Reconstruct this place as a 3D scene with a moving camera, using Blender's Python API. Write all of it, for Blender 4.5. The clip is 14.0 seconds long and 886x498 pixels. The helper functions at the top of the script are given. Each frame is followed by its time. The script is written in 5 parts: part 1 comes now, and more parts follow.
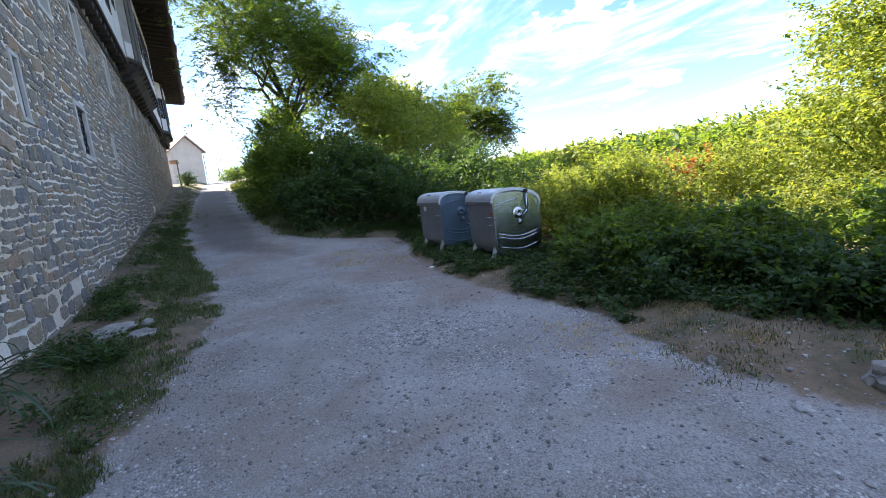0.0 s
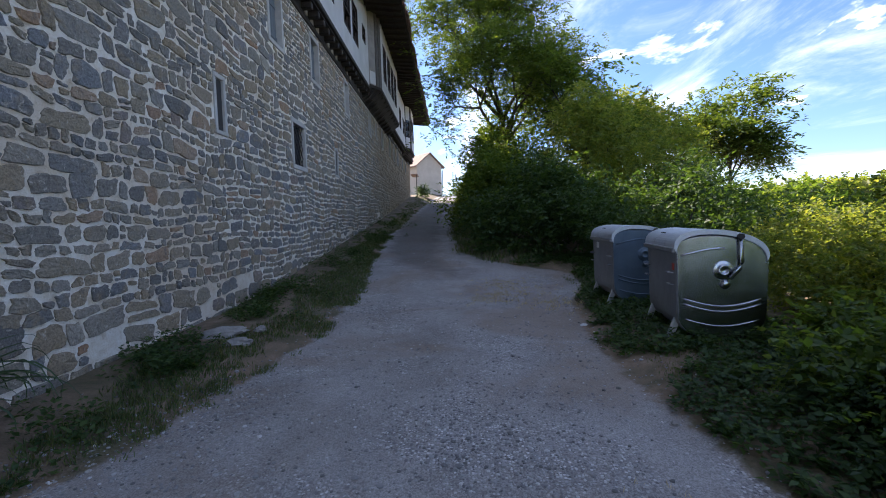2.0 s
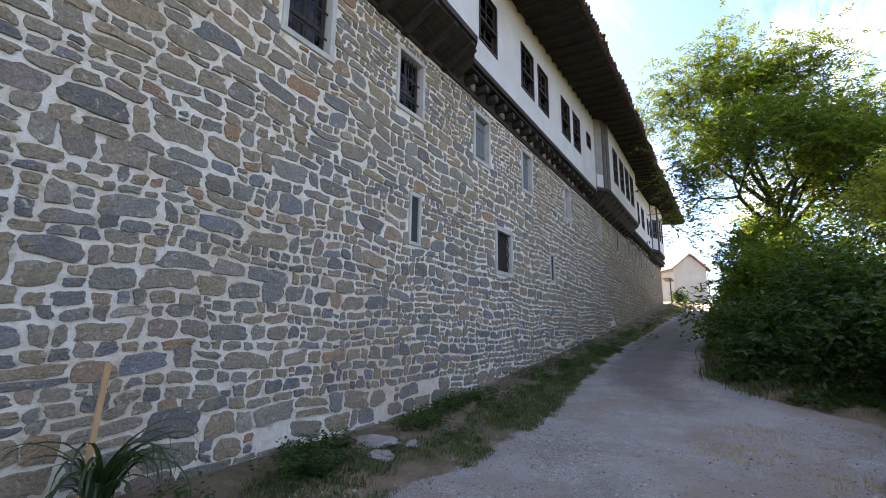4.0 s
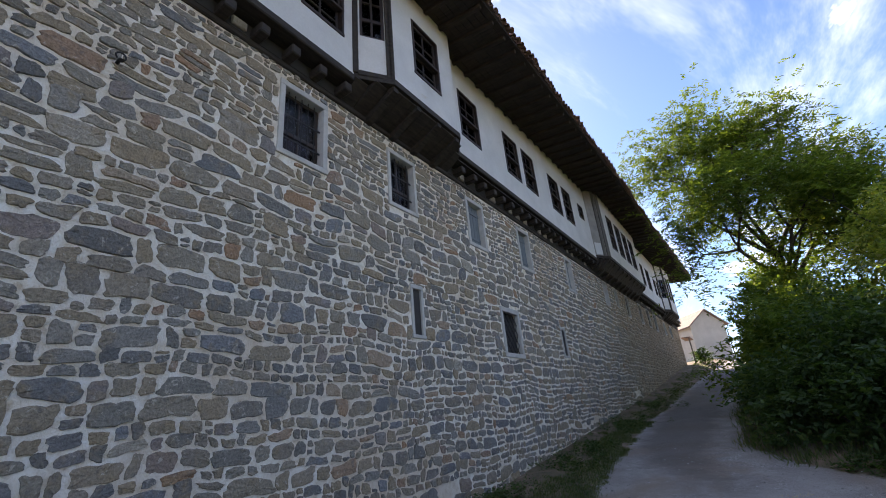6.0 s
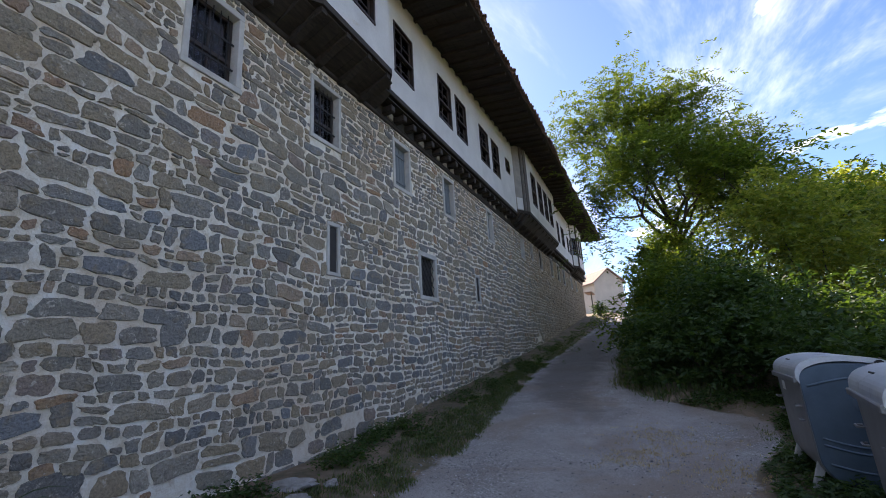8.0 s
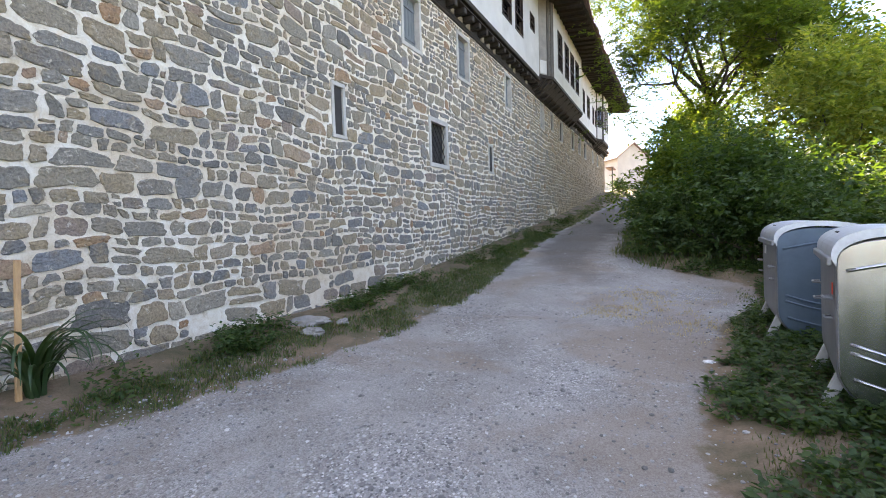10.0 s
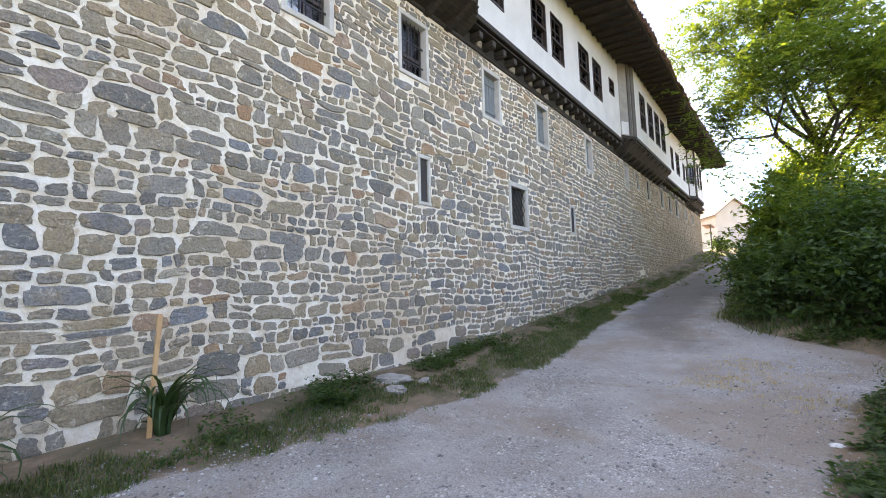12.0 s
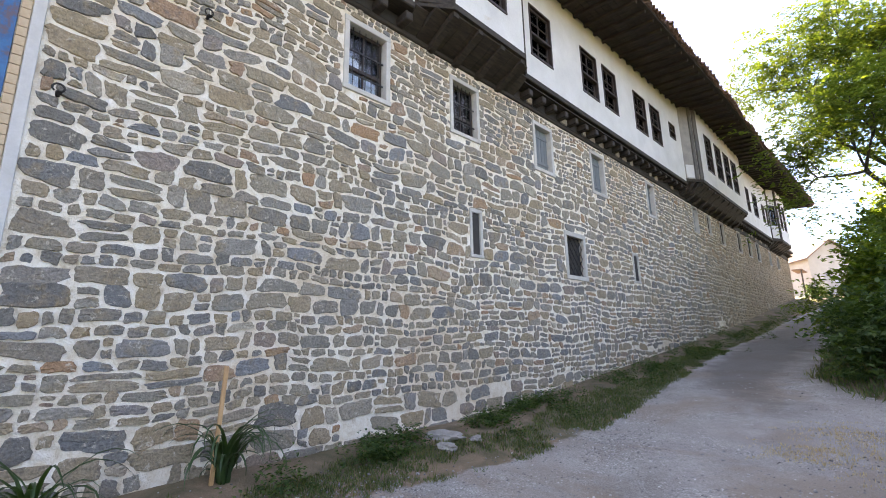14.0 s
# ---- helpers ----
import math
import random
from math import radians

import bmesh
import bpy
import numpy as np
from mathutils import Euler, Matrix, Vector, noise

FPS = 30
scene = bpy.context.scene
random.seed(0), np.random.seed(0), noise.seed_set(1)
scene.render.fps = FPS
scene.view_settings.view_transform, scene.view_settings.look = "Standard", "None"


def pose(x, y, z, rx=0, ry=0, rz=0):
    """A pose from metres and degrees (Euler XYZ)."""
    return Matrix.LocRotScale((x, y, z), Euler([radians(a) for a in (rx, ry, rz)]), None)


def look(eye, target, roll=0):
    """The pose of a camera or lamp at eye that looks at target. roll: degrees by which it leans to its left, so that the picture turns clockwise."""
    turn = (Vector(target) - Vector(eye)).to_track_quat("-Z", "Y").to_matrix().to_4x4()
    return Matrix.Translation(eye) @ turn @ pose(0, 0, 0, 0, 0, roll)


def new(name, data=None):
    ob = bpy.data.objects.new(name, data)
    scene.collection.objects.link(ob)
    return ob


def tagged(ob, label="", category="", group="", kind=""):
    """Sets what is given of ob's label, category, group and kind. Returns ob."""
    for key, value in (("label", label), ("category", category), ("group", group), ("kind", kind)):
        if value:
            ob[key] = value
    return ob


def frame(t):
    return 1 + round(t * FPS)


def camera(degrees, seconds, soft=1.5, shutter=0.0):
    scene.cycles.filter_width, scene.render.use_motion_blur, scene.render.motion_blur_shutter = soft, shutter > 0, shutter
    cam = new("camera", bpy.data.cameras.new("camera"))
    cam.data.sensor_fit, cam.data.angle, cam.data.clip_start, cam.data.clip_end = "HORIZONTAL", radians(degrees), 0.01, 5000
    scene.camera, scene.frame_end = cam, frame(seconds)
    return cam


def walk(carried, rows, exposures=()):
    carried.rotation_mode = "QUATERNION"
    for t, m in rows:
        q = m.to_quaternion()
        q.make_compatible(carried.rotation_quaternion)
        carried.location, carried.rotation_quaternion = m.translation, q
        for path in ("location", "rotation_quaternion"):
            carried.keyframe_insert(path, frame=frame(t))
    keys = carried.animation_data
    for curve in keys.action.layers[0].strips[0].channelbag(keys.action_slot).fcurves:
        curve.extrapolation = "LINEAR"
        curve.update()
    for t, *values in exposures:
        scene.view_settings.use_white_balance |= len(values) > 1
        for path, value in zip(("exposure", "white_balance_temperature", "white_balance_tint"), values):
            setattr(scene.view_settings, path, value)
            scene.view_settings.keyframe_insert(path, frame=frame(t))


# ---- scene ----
cam = camera(91.2, 14.0, soft=1.0)
PATH = [
    (0, (-0.026, -0.32, 1.658), (0.903, 1.428, 1.377), -6.5),
    (0.5, (0.55, -0.063, 1.648), (1.365, 1.744, 1.383), -2.5),
    (1, (1.0, 0.315, 1.656), (1.642, 2.192, 1.395), -0.8),
    (1.5, (1.407, 0.65, 1.677), (1.691, 2.62, 1.482), -1.5),
    (2, (1.789, 0.962, 1.693), (1.759, 2.958, 1.569), -1.7),
    (2.5, (2.146, 1.295, 1.691), (1.876, 3.276, 1.645), -2.3),
    (3, (2.491, 1.591, 1.66), (1.986, 3.526, 1.642), -0.5),
    (3.5, (2.653, 1.87, 1.665), (1.829, 3.686, 1.809), 0.6),
    (4, (2.774, 2.096, 1.736), (1.698, 3.741, 2.106), 0.8),
    (4.2, (2.826, 2.195, 1.767), (1.742, 3.808, 2.237), -0.2),
    (6.3, (2.917, 2.086, 1.892), (1.888, 3.639, 2.621), -5.3),
    (6.5, (2.937, 2.107, 1.896), (1.909, 3.659, 2.627), -5.3),
    (7, (2.977, 2.137, 1.894), (1.967, 3.696, 2.634), -4.9),
    (7.5, (3.011, 2.14, 1.859), (2.128, 3.8, 2.543), -3.7),
    (8, (3.074, 2.128, 1.804), (2.274, 3.902, 2.268), -3.3),
    (8.5, (3.169, 2.041, 1.752), (2.443, 3.891, 1.982), -1.2),
    (8.7, (3.213, 2.004, 1.741), (2.491, 3.865, 1.868), -0.6),
    (10.8, (3.438, 2.161, 1.563), (2.361, 3.842, 1.447), -2.2),
    (11, (3.451, 2.138, 1.566), (2.336, 3.797, 1.489), -1.8),
    (11.5, (3.476, 2.03, 1.561), (2.295, 3.644, 1.604), -1.6),
    (12, (3.511, 1.977, 1.597), (2.28, 3.542, 1.786), -1.5),
    (12.5, (3.547, 1.938, 1.605), (2.253, 3.432, 1.912), -1.7),
    (13, (3.622, 1.956, 1.612), (2.2, 3.316, 1.967), -2.4),
    (13.5, (3.7, 2.01, 1.624), (2.252, 3.337, 2.0), -1.5),
    (14, (3.744, 2.013, 1.67), (2.328, 3.364, 2.082), -1.0),
]
EXPOSURES = [(0.0, 2.25, 5900, 14), (0.7, 1.95, 5900, 15), (1.5, 1.5, 5950, 17), (3.0, 1.62, 6050, 17), (3.5, 2.15, 6600, 18), (4.2, 2.25, 6700, 18), (6.2, 1.55, 6350, 18), (8.2, 1.55, 6300, 18), (8.7, 1.95, 6550, 18), (10.8, 3.25, 7400, 16), (12.0, 3.1, 7350, 17), (14.0, 2.9, 7350, 19)]
walk(cam, [(t, look(eye, target, roll)) for t, eye, target, roll in PATH], EXPOSURES)

# ---- world, sun, exposure ----
SUN_AZ, SUN_EL = 31.0, 39.0      # degrees: left of +y, above the horizon
world = bpy.data.worlds.new("sky")
scene.world = world
world.use_nodes = True
wn, wl = world.node_tree.nodes, world.node_tree.links
wn.clear()


def wnode(kind, **props):
    n = wn.new(kind)
    for k, v in props.items():
        if k == "operation":
            n.operation = v
        elif k == "data_type":
            n.data_type = v
    return n


sky = wn.new("ShaderNodeTexSky")
sky.sky_type = "NISHITA"
sky.sun_disc = False
sky.sun_elevation = radians(SUN_EL)
sky.sun_rotation = radians(-SUN_AZ)
sky.air_density, sky.dust_density, sky.ozone_density = 1.0, 0.25, 1.8
wtc = wn.new("ShaderNodeTexCoord")
wsep = wn.new("ShaderNodeSeparateXYZ")
wl.new(wtc.outputs["Generated"], wsep.inputs[0])


def wmath(op, a, b=None):
    n = wnode("ShaderNodeMath", operation=op)
    for i, v in enumerate((a, b)):
        if v is None:
            continue
        if isinstance(v, (int, float)):
            n.inputs[i].default_value = v
        else:
            wl.new(v, n.inputs[i])
    return n.outputs[0]


# clouds lie on a flat layer overhead
wz = wmath("ADD", wmath("MAXIMUM", wsep.outputs[2], 0.0), 0.16)
wu, wv = wmath("DIVIDE", wsep.outputs[0], wz), wmath("DIVIDE", wsep.outputs[1], wz)


def cloud(su, sv, off, scale, lo, hi, detail, rough, warp):
    cmb = wn.new("ShaderNodeCombineXYZ")
    wl.new(wmath("MULTIPLY", wu, su), cmb.inputs[0])
    wl.new(wmath("MULTIPLY", wv, sv), cmb.inputs[1])
    cmb.inputs[2].default_value = off
    rot = wn.new("ShaderNodeVectorRotate")
    rot.rotation_type = "Z_AXIS"
    rot.inputs["Angle"].default_value = radians(25)
    wl.new(cmb.outputs[0], rot.inputs["Vector"])
    ns = wn.new("ShaderNodeTexNoise")
    ns.inputs["Scale"].default_value, ns.inputs["Detail"].default_value = scale, detail
    ns.inputs["Roughness"].default_value, ns.inputs["Distortion"].default_value = rough, warp
    wl.new(rot.outputs[0], ns.inputs["Vector"])
    mr = wn.new("ShaderNodeMapRange")
    mr.interpolation_type = "SMOOTHSTEP"
    mr.inputs[1].default_value, mr.inputs[2].default_value = lo, hi
    wl.new(ns.outputs["Fac"], mr.inputs[0])
    return mr.outputs[0]


cirrus = wmath("MULTIPLY", cloud(1.0, 0.32, 3.0, 1.15, 0.45, 0.72, 7, 0.66, 1.2), 0.70)
puffs = cloud(1.0, 0.8, 9.0, 2.1, 0.585, 0.66, 6, 0.6, 0.3)
cover = wmath("MINIMUM", wmath("MAXIMUM", cirrus, puffs), 0.93)
wmix = wnode("ShaderNodeMix", data_type="RGBA")
wl.new(cover, wmix.inputs[0])
deep = wnode("ShaderNodeMix", data_type="RGBA")
deep.blend_type = "MULTIPLY"
deep.inputs[0].default_value = 1.0
wl.new(sky.outputs[0], deep.inputs[6])
deep.inputs[7].default_value = (0.50, 0.55, 0.63, 1)      # clear blue between the clouds
wl.new(deep.outputs[2], wmix.inputs[6])
wmix.inputs[7].default_value = (5.8, 5.9, 6.2, 1)
wbg = wn.new("ShaderNodeBackground")
wbg.inputs["Strength"].default_value = 0.12
wl.new(wmix.outputs[2], wbg.inputs["Color"])
wout = wn.new("ShaderNodeOutputWorld")
wl.new(wbg.outputs[0], wout.inputs["Surface"])

sun = new("sun", bpy.data.lights.new("sun", "SUN"))
sun.data.energy, sun.data.angle, sun.data.color = 5.0, radians(0.6), (1.0, 0.86, 0.66)
sd = Vector((-math.sin(radians(SUN_AZ)) * math.cos(radians(SUN_EL)), math.cos(radians(SUN_AZ)) * math.cos(radians(SUN_EL)), math.sin(radians(SUN_EL))))
sun.matrix_world = look(sd * 60, (0, 0, 0))

# ---- materials ----


def nodes_of(name):
    m = bpy.data.materials.new(name)
    m.use_nodes = True
    n, l = m.node_tree.nodes, m.node_tree.links
    return m, n, l, n["Principled BSDF"]


def noise_tex(n, l, vec, scale, detail=4.0, rough=0.6, dist=0.0):
    t = n.new("ShaderNodeTexNoise")
    t.inputs["Scale"].default_value, t.inputs["Detail"].default_value = scale, detail
    t.inputs["Roughness"].default_value, t.inputs["Distortion"].default_value = rough, dist
    l.new(vec, t.inputs["Vector"])
    return t.outputs["Fac"]


def ramp(n, l, fac, stops):
    r = n.new("ShaderNodeValToRGB")
    while len(r.color_ramp.elements) < len(stops):
        r.color_ramp.elements.new(0.5)
    for e, (p, c) in zip(r.color_ramp.elements, stops):
        e.position, e.color = p, (*c, 1)
    l.new(fac, r.inputs[0])
    return r.outputs[0]


def mix(n, l, fac, a, b, blend="MIX"):
    m = n.new("ShaderNodeMix")
    m.data_type, m.blend_type = "RGBA", blend
    for i, v in ((0, fac), (6, a), (7, b)):
        if isinstance(v, (int, float)):
            m.inputs[i].default_value = v
        elif isinstance(v, tuple):
            m.inputs[i].default_value = (*v, 1)
        else:
            l.new(v, m.inputs[i])
    return m.outputs[2]


def calc(n, l, op, a, b=None):
    m = n.new("ShaderNodeMath")
    m.operation = op
    for i, v in enumerate((a, b)):
        if v is None:
            continue
        if isinstance(v, (int, float)):
            m.inputs[i].default_value = v
        else:
            l.new(v, m.inputs[i])
    return m.outputs[0]


def step(n, l, v, lo, hi):
    m = n.new("ShaderNodeMapRange")
    m.interpolation_type = "SMOOTHSTEP"
    m.inputs[1].default_value, m.inputs[2].default_value = lo, hi
    l.new(v, m.inputs[0])
    return m.outputs[0]


def relief(n, l, bsdf, height, strength, dist):
    b = n.new("ShaderNodeBump")
    b.inputs["Strength"].default_value, b.inputs["Distance"].default_value = strength, dist
    l.new(height, b.inputs["Height"])
    l.new(b.outputs[0], bsdf.inputs["Normal"])


def coords(n, l, stretch=None):
    tc = n.new("ShaderNodeTexCoord")
    v = tc.outputs["Object"]
    if stretch:
        mp = n.new("ShaderNodeMapping")
        mp.inputs["Scale"].default_value = stretch
        l.new(v, mp.inputs["Vector"])
        v = mp.outputs[0]
    return v


def chance(n, l):
    """One number per object and per loose piece."""
    oi, ge = n.new("ShaderNodeObjectInfo"), n.new("ShaderNodeNewGeometry")
    return calc(n, l, "FRACT", calc(n, l, "ADD", oi.outputs["Random"], ge.outputs["Random Per Island"]))


def plain(name, dark, light, scale=3.0, fine=40.0, rough=0.7, bump=0.3, dist=0.004, metal=0.0, stretch=None, spots=None):
    """Two-scale surface: broad stains between two colours, fine grain and relief."""
    m, n, l, b = nodes_of(name)
    v = coords(n, l, stretch)
    big, small = noise_tex(n, l, v, scale, 5, 0.62, 0.3), noise_tex(n, l, v, fine, 4, 0.65)
    f = calc(n, l, "ADD", calc(n, l, "MULTIPLY", big, 0.65), calc(n, l, "MULTIPLY", small, 0.35))
    c = ramp(n, l, f, [(0.34, dark), (0.66, light)])
    if spots:
        col, lo, hi, sc = spots
        c = mix(n, l, step(n, l, noise_tex(n, l, v, sc, 6, 0.7, 0.5), lo, hi), c, col)
    l.new(c, b.inputs["Base Color"])
    l.new(calc(n, l, "ADD", calc(n, l, "MULTIPLY", small, 0.25), rough - 0.12), b.inputs["Roughness"])
    b.inputs["Metallic"].default_value = metal
    relief(n, l, b, f, bump, dist)
    return m


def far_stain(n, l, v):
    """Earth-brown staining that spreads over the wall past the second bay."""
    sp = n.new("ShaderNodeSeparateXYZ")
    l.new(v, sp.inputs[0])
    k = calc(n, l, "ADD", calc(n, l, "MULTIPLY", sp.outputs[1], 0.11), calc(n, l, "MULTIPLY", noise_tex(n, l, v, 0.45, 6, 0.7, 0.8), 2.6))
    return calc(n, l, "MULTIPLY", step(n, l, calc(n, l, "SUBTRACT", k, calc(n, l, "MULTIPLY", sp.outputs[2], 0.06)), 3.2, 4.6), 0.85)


def rubble(name):
    m, n, l, b = nodes_of(name)
    v = coords(n, l)
    r = chance(n, l)
    c = ramp(n, l, r, [(0.0, (0.168, 0.161, 0.148)), (0.16, (0.298, 0.270, 0.216)), (0.32, (0.352, 0.280, 0.182)), (0.48, (0.190, 0.190, 0.186)), (0.62, (0.325, 0.297, 0.248)),
                       (0.76, (0.372, 0.286, 0.180)), (0.87, (0.232, 0.240, 0.246)), (0.95, (0.395, 0.238, 0.132)), (1.0, (0.425, 0.382, 0.302))])
    shift = n.new("ShaderNodeCombineXYZ")
    l.new(calc(n, l, "MULTIPLY", r, 37.0), shift.inputs[0])
    va = n.new("ShaderNodeVectorMath")
    l.new(v, va.inputs[0])
    l.new(shift.outputs[0], va.inputs[1])
    big = noise_tex(n, l, va.outputs[0], 4.5, 5, 0.6, 0.4)
    small = noise_tex(n, l, va.outputs[0], 38, 5, 0.7)
    c = mix(n, l, calc(n, l, "MULTIPLY", step(n, l, big, 0.48, 0.74), 0.8), c, (0.335, 0.255, 0.150))
    c = mix(n, l, calc(n, l, "MULTIPLY", step(n, l, noise_tex(n, l, va.outputs[0], 9.0, 4, 0.6), 0.52, 0.75), 0.55), c, (0.130, 0.130, 0.130))
    c = mix(n, l, 0.75, c, ramp(n, l, small, [(0.32, (0.28, 0.28, 0.28)), (0.68, (0.72, 0.72, 0.72))]), "OVERLAY")
    # lime smeared over from the joints
    c = mix(n, l, calc(n, l, "MULTIPLY", step(n, l, noise_tex(n, l, v, 11.0, 6, 0.75, 0.7), 0.575, 0.66), 0.7), c, (0.70, 0.63, 0.52))
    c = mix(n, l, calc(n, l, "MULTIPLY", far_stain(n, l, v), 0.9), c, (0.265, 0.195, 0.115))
    l.new(c, b.inputs["Base Color"])
    b.inputs["Roughness"].default_value = 0.86
    relief(n, l, b, calc(n, l, "ADD", calc(n, l, "MULTIPLY", big, 1.2), calc(n, l, "MULTIPLY", small, 0.6)), 1.0, 0.045)
    return m


def mortar(name):
    m, n, l, b = nodes_of(name)
    v = coords(n, l)
    big, mid, small = noise_tex(n, l, v, 0.35, 4, 0.6, 0.4), noise_tex(n, l, v, 6, 5, 0.65, 0.4), noise_tex(n, l, v, 45, 5, 0.7)
    c = ramp(n, l, mid, [(0.30, (0.58, 0.47, 0.33)), (0.44, (0.80, 0.72, 0.59)), (0.62, (0.92, 0.87, 0.77))])
    c = mix(n, l, calc(n, l, "MULTIPLY", step(n, l, big, 0.48, 0.66), 0.5), c, (0.64, 0.50, 0.34))
    c = mix(n, l, 0.35, c, ramp(n, l, small, [(0.3, (0.35, 0.35, 0.35)), (0.7, (0.65, 0.65, 0.65))]), "OVERLAY")
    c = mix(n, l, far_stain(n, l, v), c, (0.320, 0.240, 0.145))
    l.new(c, b.inputs["Base Color"])
    b.inputs["Roughness"].default_value = 0.92
    relief(n, l, b, calc(n, l, "ADD", calc(n, l, "MULTIPLY", mid, 1.4), calc(n, l, "MULTIPLY", small, 0.7)), 0.8, 0.03)
    return m


def ground_material(name):
    m, n, l, b = nodes_of(name)
    v = coords(n, l)
    at = n.new("ShaderNodeAttribute")
    at.attribute_name = "gravel"
    edge = calc(n, l, "ADD", at.outputs["Fac"], calc(n, l, "MULTIPLY", calc(n, l, "SUBTRACT", noise_tex(n, l, v, 2.6, 6, 0.7, 0.4), 0.5), 0.9))
    k = step(n, l, edge, 0.40, 0.60)
    vo = n.new("ShaderNodeTexVoronoi")
    vo.inputs["Scale"].default_value = 42
    l.new(v, vo.inputs["Vector"])
    vo2 = n.new("ShaderNodeTexVoronoi")
    vo2.inputs["Scale"].default_value = 110
    l.new(v, vo2.inputs["Vector"])
    sep = n.new("ShaderNodeSeparateColor")
    l.new(vo.outputs["Color"], sep.inputs[0])
    sep2 = n.new("ShaderNodeSeparateColor")
    l.new(vo2.outputs["Color"], sep2.inputs[0])
    dust = ramp(n, l, noise_tex(n, l, v, 1.1, 5, 0.62, 0.5), [(0.28, (0.165, 0.142, 0.120)), (0.48, (0.285, 0.264, 0.240)), (0.72, (0.42, 0.40, 0.378))])
    chips = ramp(n, l, sep.outputs[0], [(0.0, (0.10, 0.097, 0.094)), (0.5, (0.31, 0.305, 0.298)), (1.0, (0.68, 0.67, 0.655))])
    chips2 = ramp(n, l, sep2.outputs[1], [(0.0, (0.07, 0.067, 0.063)), (1.0, (0.54, 0.53, 0.512))])
    loose = step(n, l, noise_tex(n, l, v, 0.75, 6, 0.70, 0.8), 0.45, 0.62)
    road = mix(n, l, 0.42, dust, chips2)
    road = mix(n, l, calc(n, l, "MULTIPLY", loose, calc(n, l, "LESS_THAN", vo.outputs["Distance"], 0.45)), road, chips)
    tan = step(n, l, noise_tex(n, l, v, 0.42, 4, 0.6, 0.6), 0.46, 0.62)
    road = mix(n, l, calc(n, l, "MULTIPLY", tan, 0.62), road, (0.245, 0.190, 0.140))
    dk = n.new("ShaderNodeAttribute")
    dk.attribute_name = "earth"
    road = mix(n, l, calc(n, l, "MULTIPLY", step(n, l, calc(n, l, "ADD", dk.outputs["Fac"], calc(n, l, "MULTIPLY", calc(n, l, "SUBTRACT", noise_tex(n, l, v, 0.9, 6, 0.7, 0.6), 0.5), 1.1)), 0.25, 0.80), 0.75), road, (0.120, 0.106, 0.093))
    soil = ramp(n, l, noise_tex(n, l, v, 1.7, 6, 0.68, 0.5), [(0.26, (0.065, 0.075, 0.030)), (0.42, (0.125, 0.105, 0.058)), (0.58, (0.215, 0.155, 0.100)), (0.78, (0.34, 0.275, 0.20))])
    soil = mix(n, l, 0.4, soil, ramp(n, l, noise_tex(n, l, v, 60, 4, 0.7), [(0.3, (0.3, 0.3, 0.3)), (0.7, (0.68, 0.68, 0.68))]), "OVERLAY")
    l.new(mix(n, l, k, soil, road), b.inputs["Base Color"])
    b.inputs["Roughness"].default_value = 0.93
    hgt = calc(n, l, "ADD", calc(n, l, "MULTIPLY", calc(n, l, "MULTIPLY", vo.outputs["Distance"], loose), -0.8), calc(n, l, "ADD", noise_tex(n, l, v, 5, 6, 0.7), calc(n, l, "MULTIPLY", vo2.outputs["Distance"], -0.25)))
    relief(n, l, b, hgt, 0.5, 0.025)
    return m


def leafy(name, stops, through_light=0.5, gloss=0.45):
    m, n, l, b = nodes_of(name)
    ge = n.new("ShaderNodeNewGeometry")
    v = coords(n, l)
    rnd = calc(n, l, "ADD", calc(n, l, "MULTIPLY", ge.outputs["Random Per Island"], 0.6), calc(n, l, "MULTIPLY", noise_tex(n, l, v, 0.8, 3, 0.6), 0.4))
    c = ramp(n, l, rnd, stops)
    l.new(c, b.inputs["Base Color"])
    b.inputs["Roughness"].default_value = gloss
    tr = n.new("ShaderNodeBsdfTranslucent")
    l.new(mix(n, l, 1.0, c, (2.5, 2.2, 0.7), "MULTIPLY"), tr.inputs["Color"])
    brighter = n.new("ShaderNodeMixShader")
    brighter.inputs[0].default_value = through_light
    l.new(b.outputs[0], brighter.inputs[1])
    l.new(tr.outputs[0], brighter.inputs[2])
    l.new(brighter.outputs[0], n["Material Output"].inputs["Surface"])
    return m


def glass_material(name):
    m, n, l, b = nodes_of(name)
    t, g, mx, fr = n.new("ShaderNodeBsdfTransparent"), n.new("ShaderNodeBsdfGlossy"), n.new("ShaderNodeMixShader"), n.new("ShaderNodeFresnel")
    t.inputs["Color"].default_value = (0.93, 0.96, 0.98, 1)
    g.inputs["Roughness"].default_value = 0.04
    fr.inputs["IOR"].default_value = 1.4
    l.new(fr.outputs[0], mx.inputs[0])
    l.new(t.outputs[0], mx.inputs[1])
    l.new(g.outputs[0], mx.inputs[2])
    l.new(mx.outputs[0], n["Material Output"].inputs["Surface"])
    return m


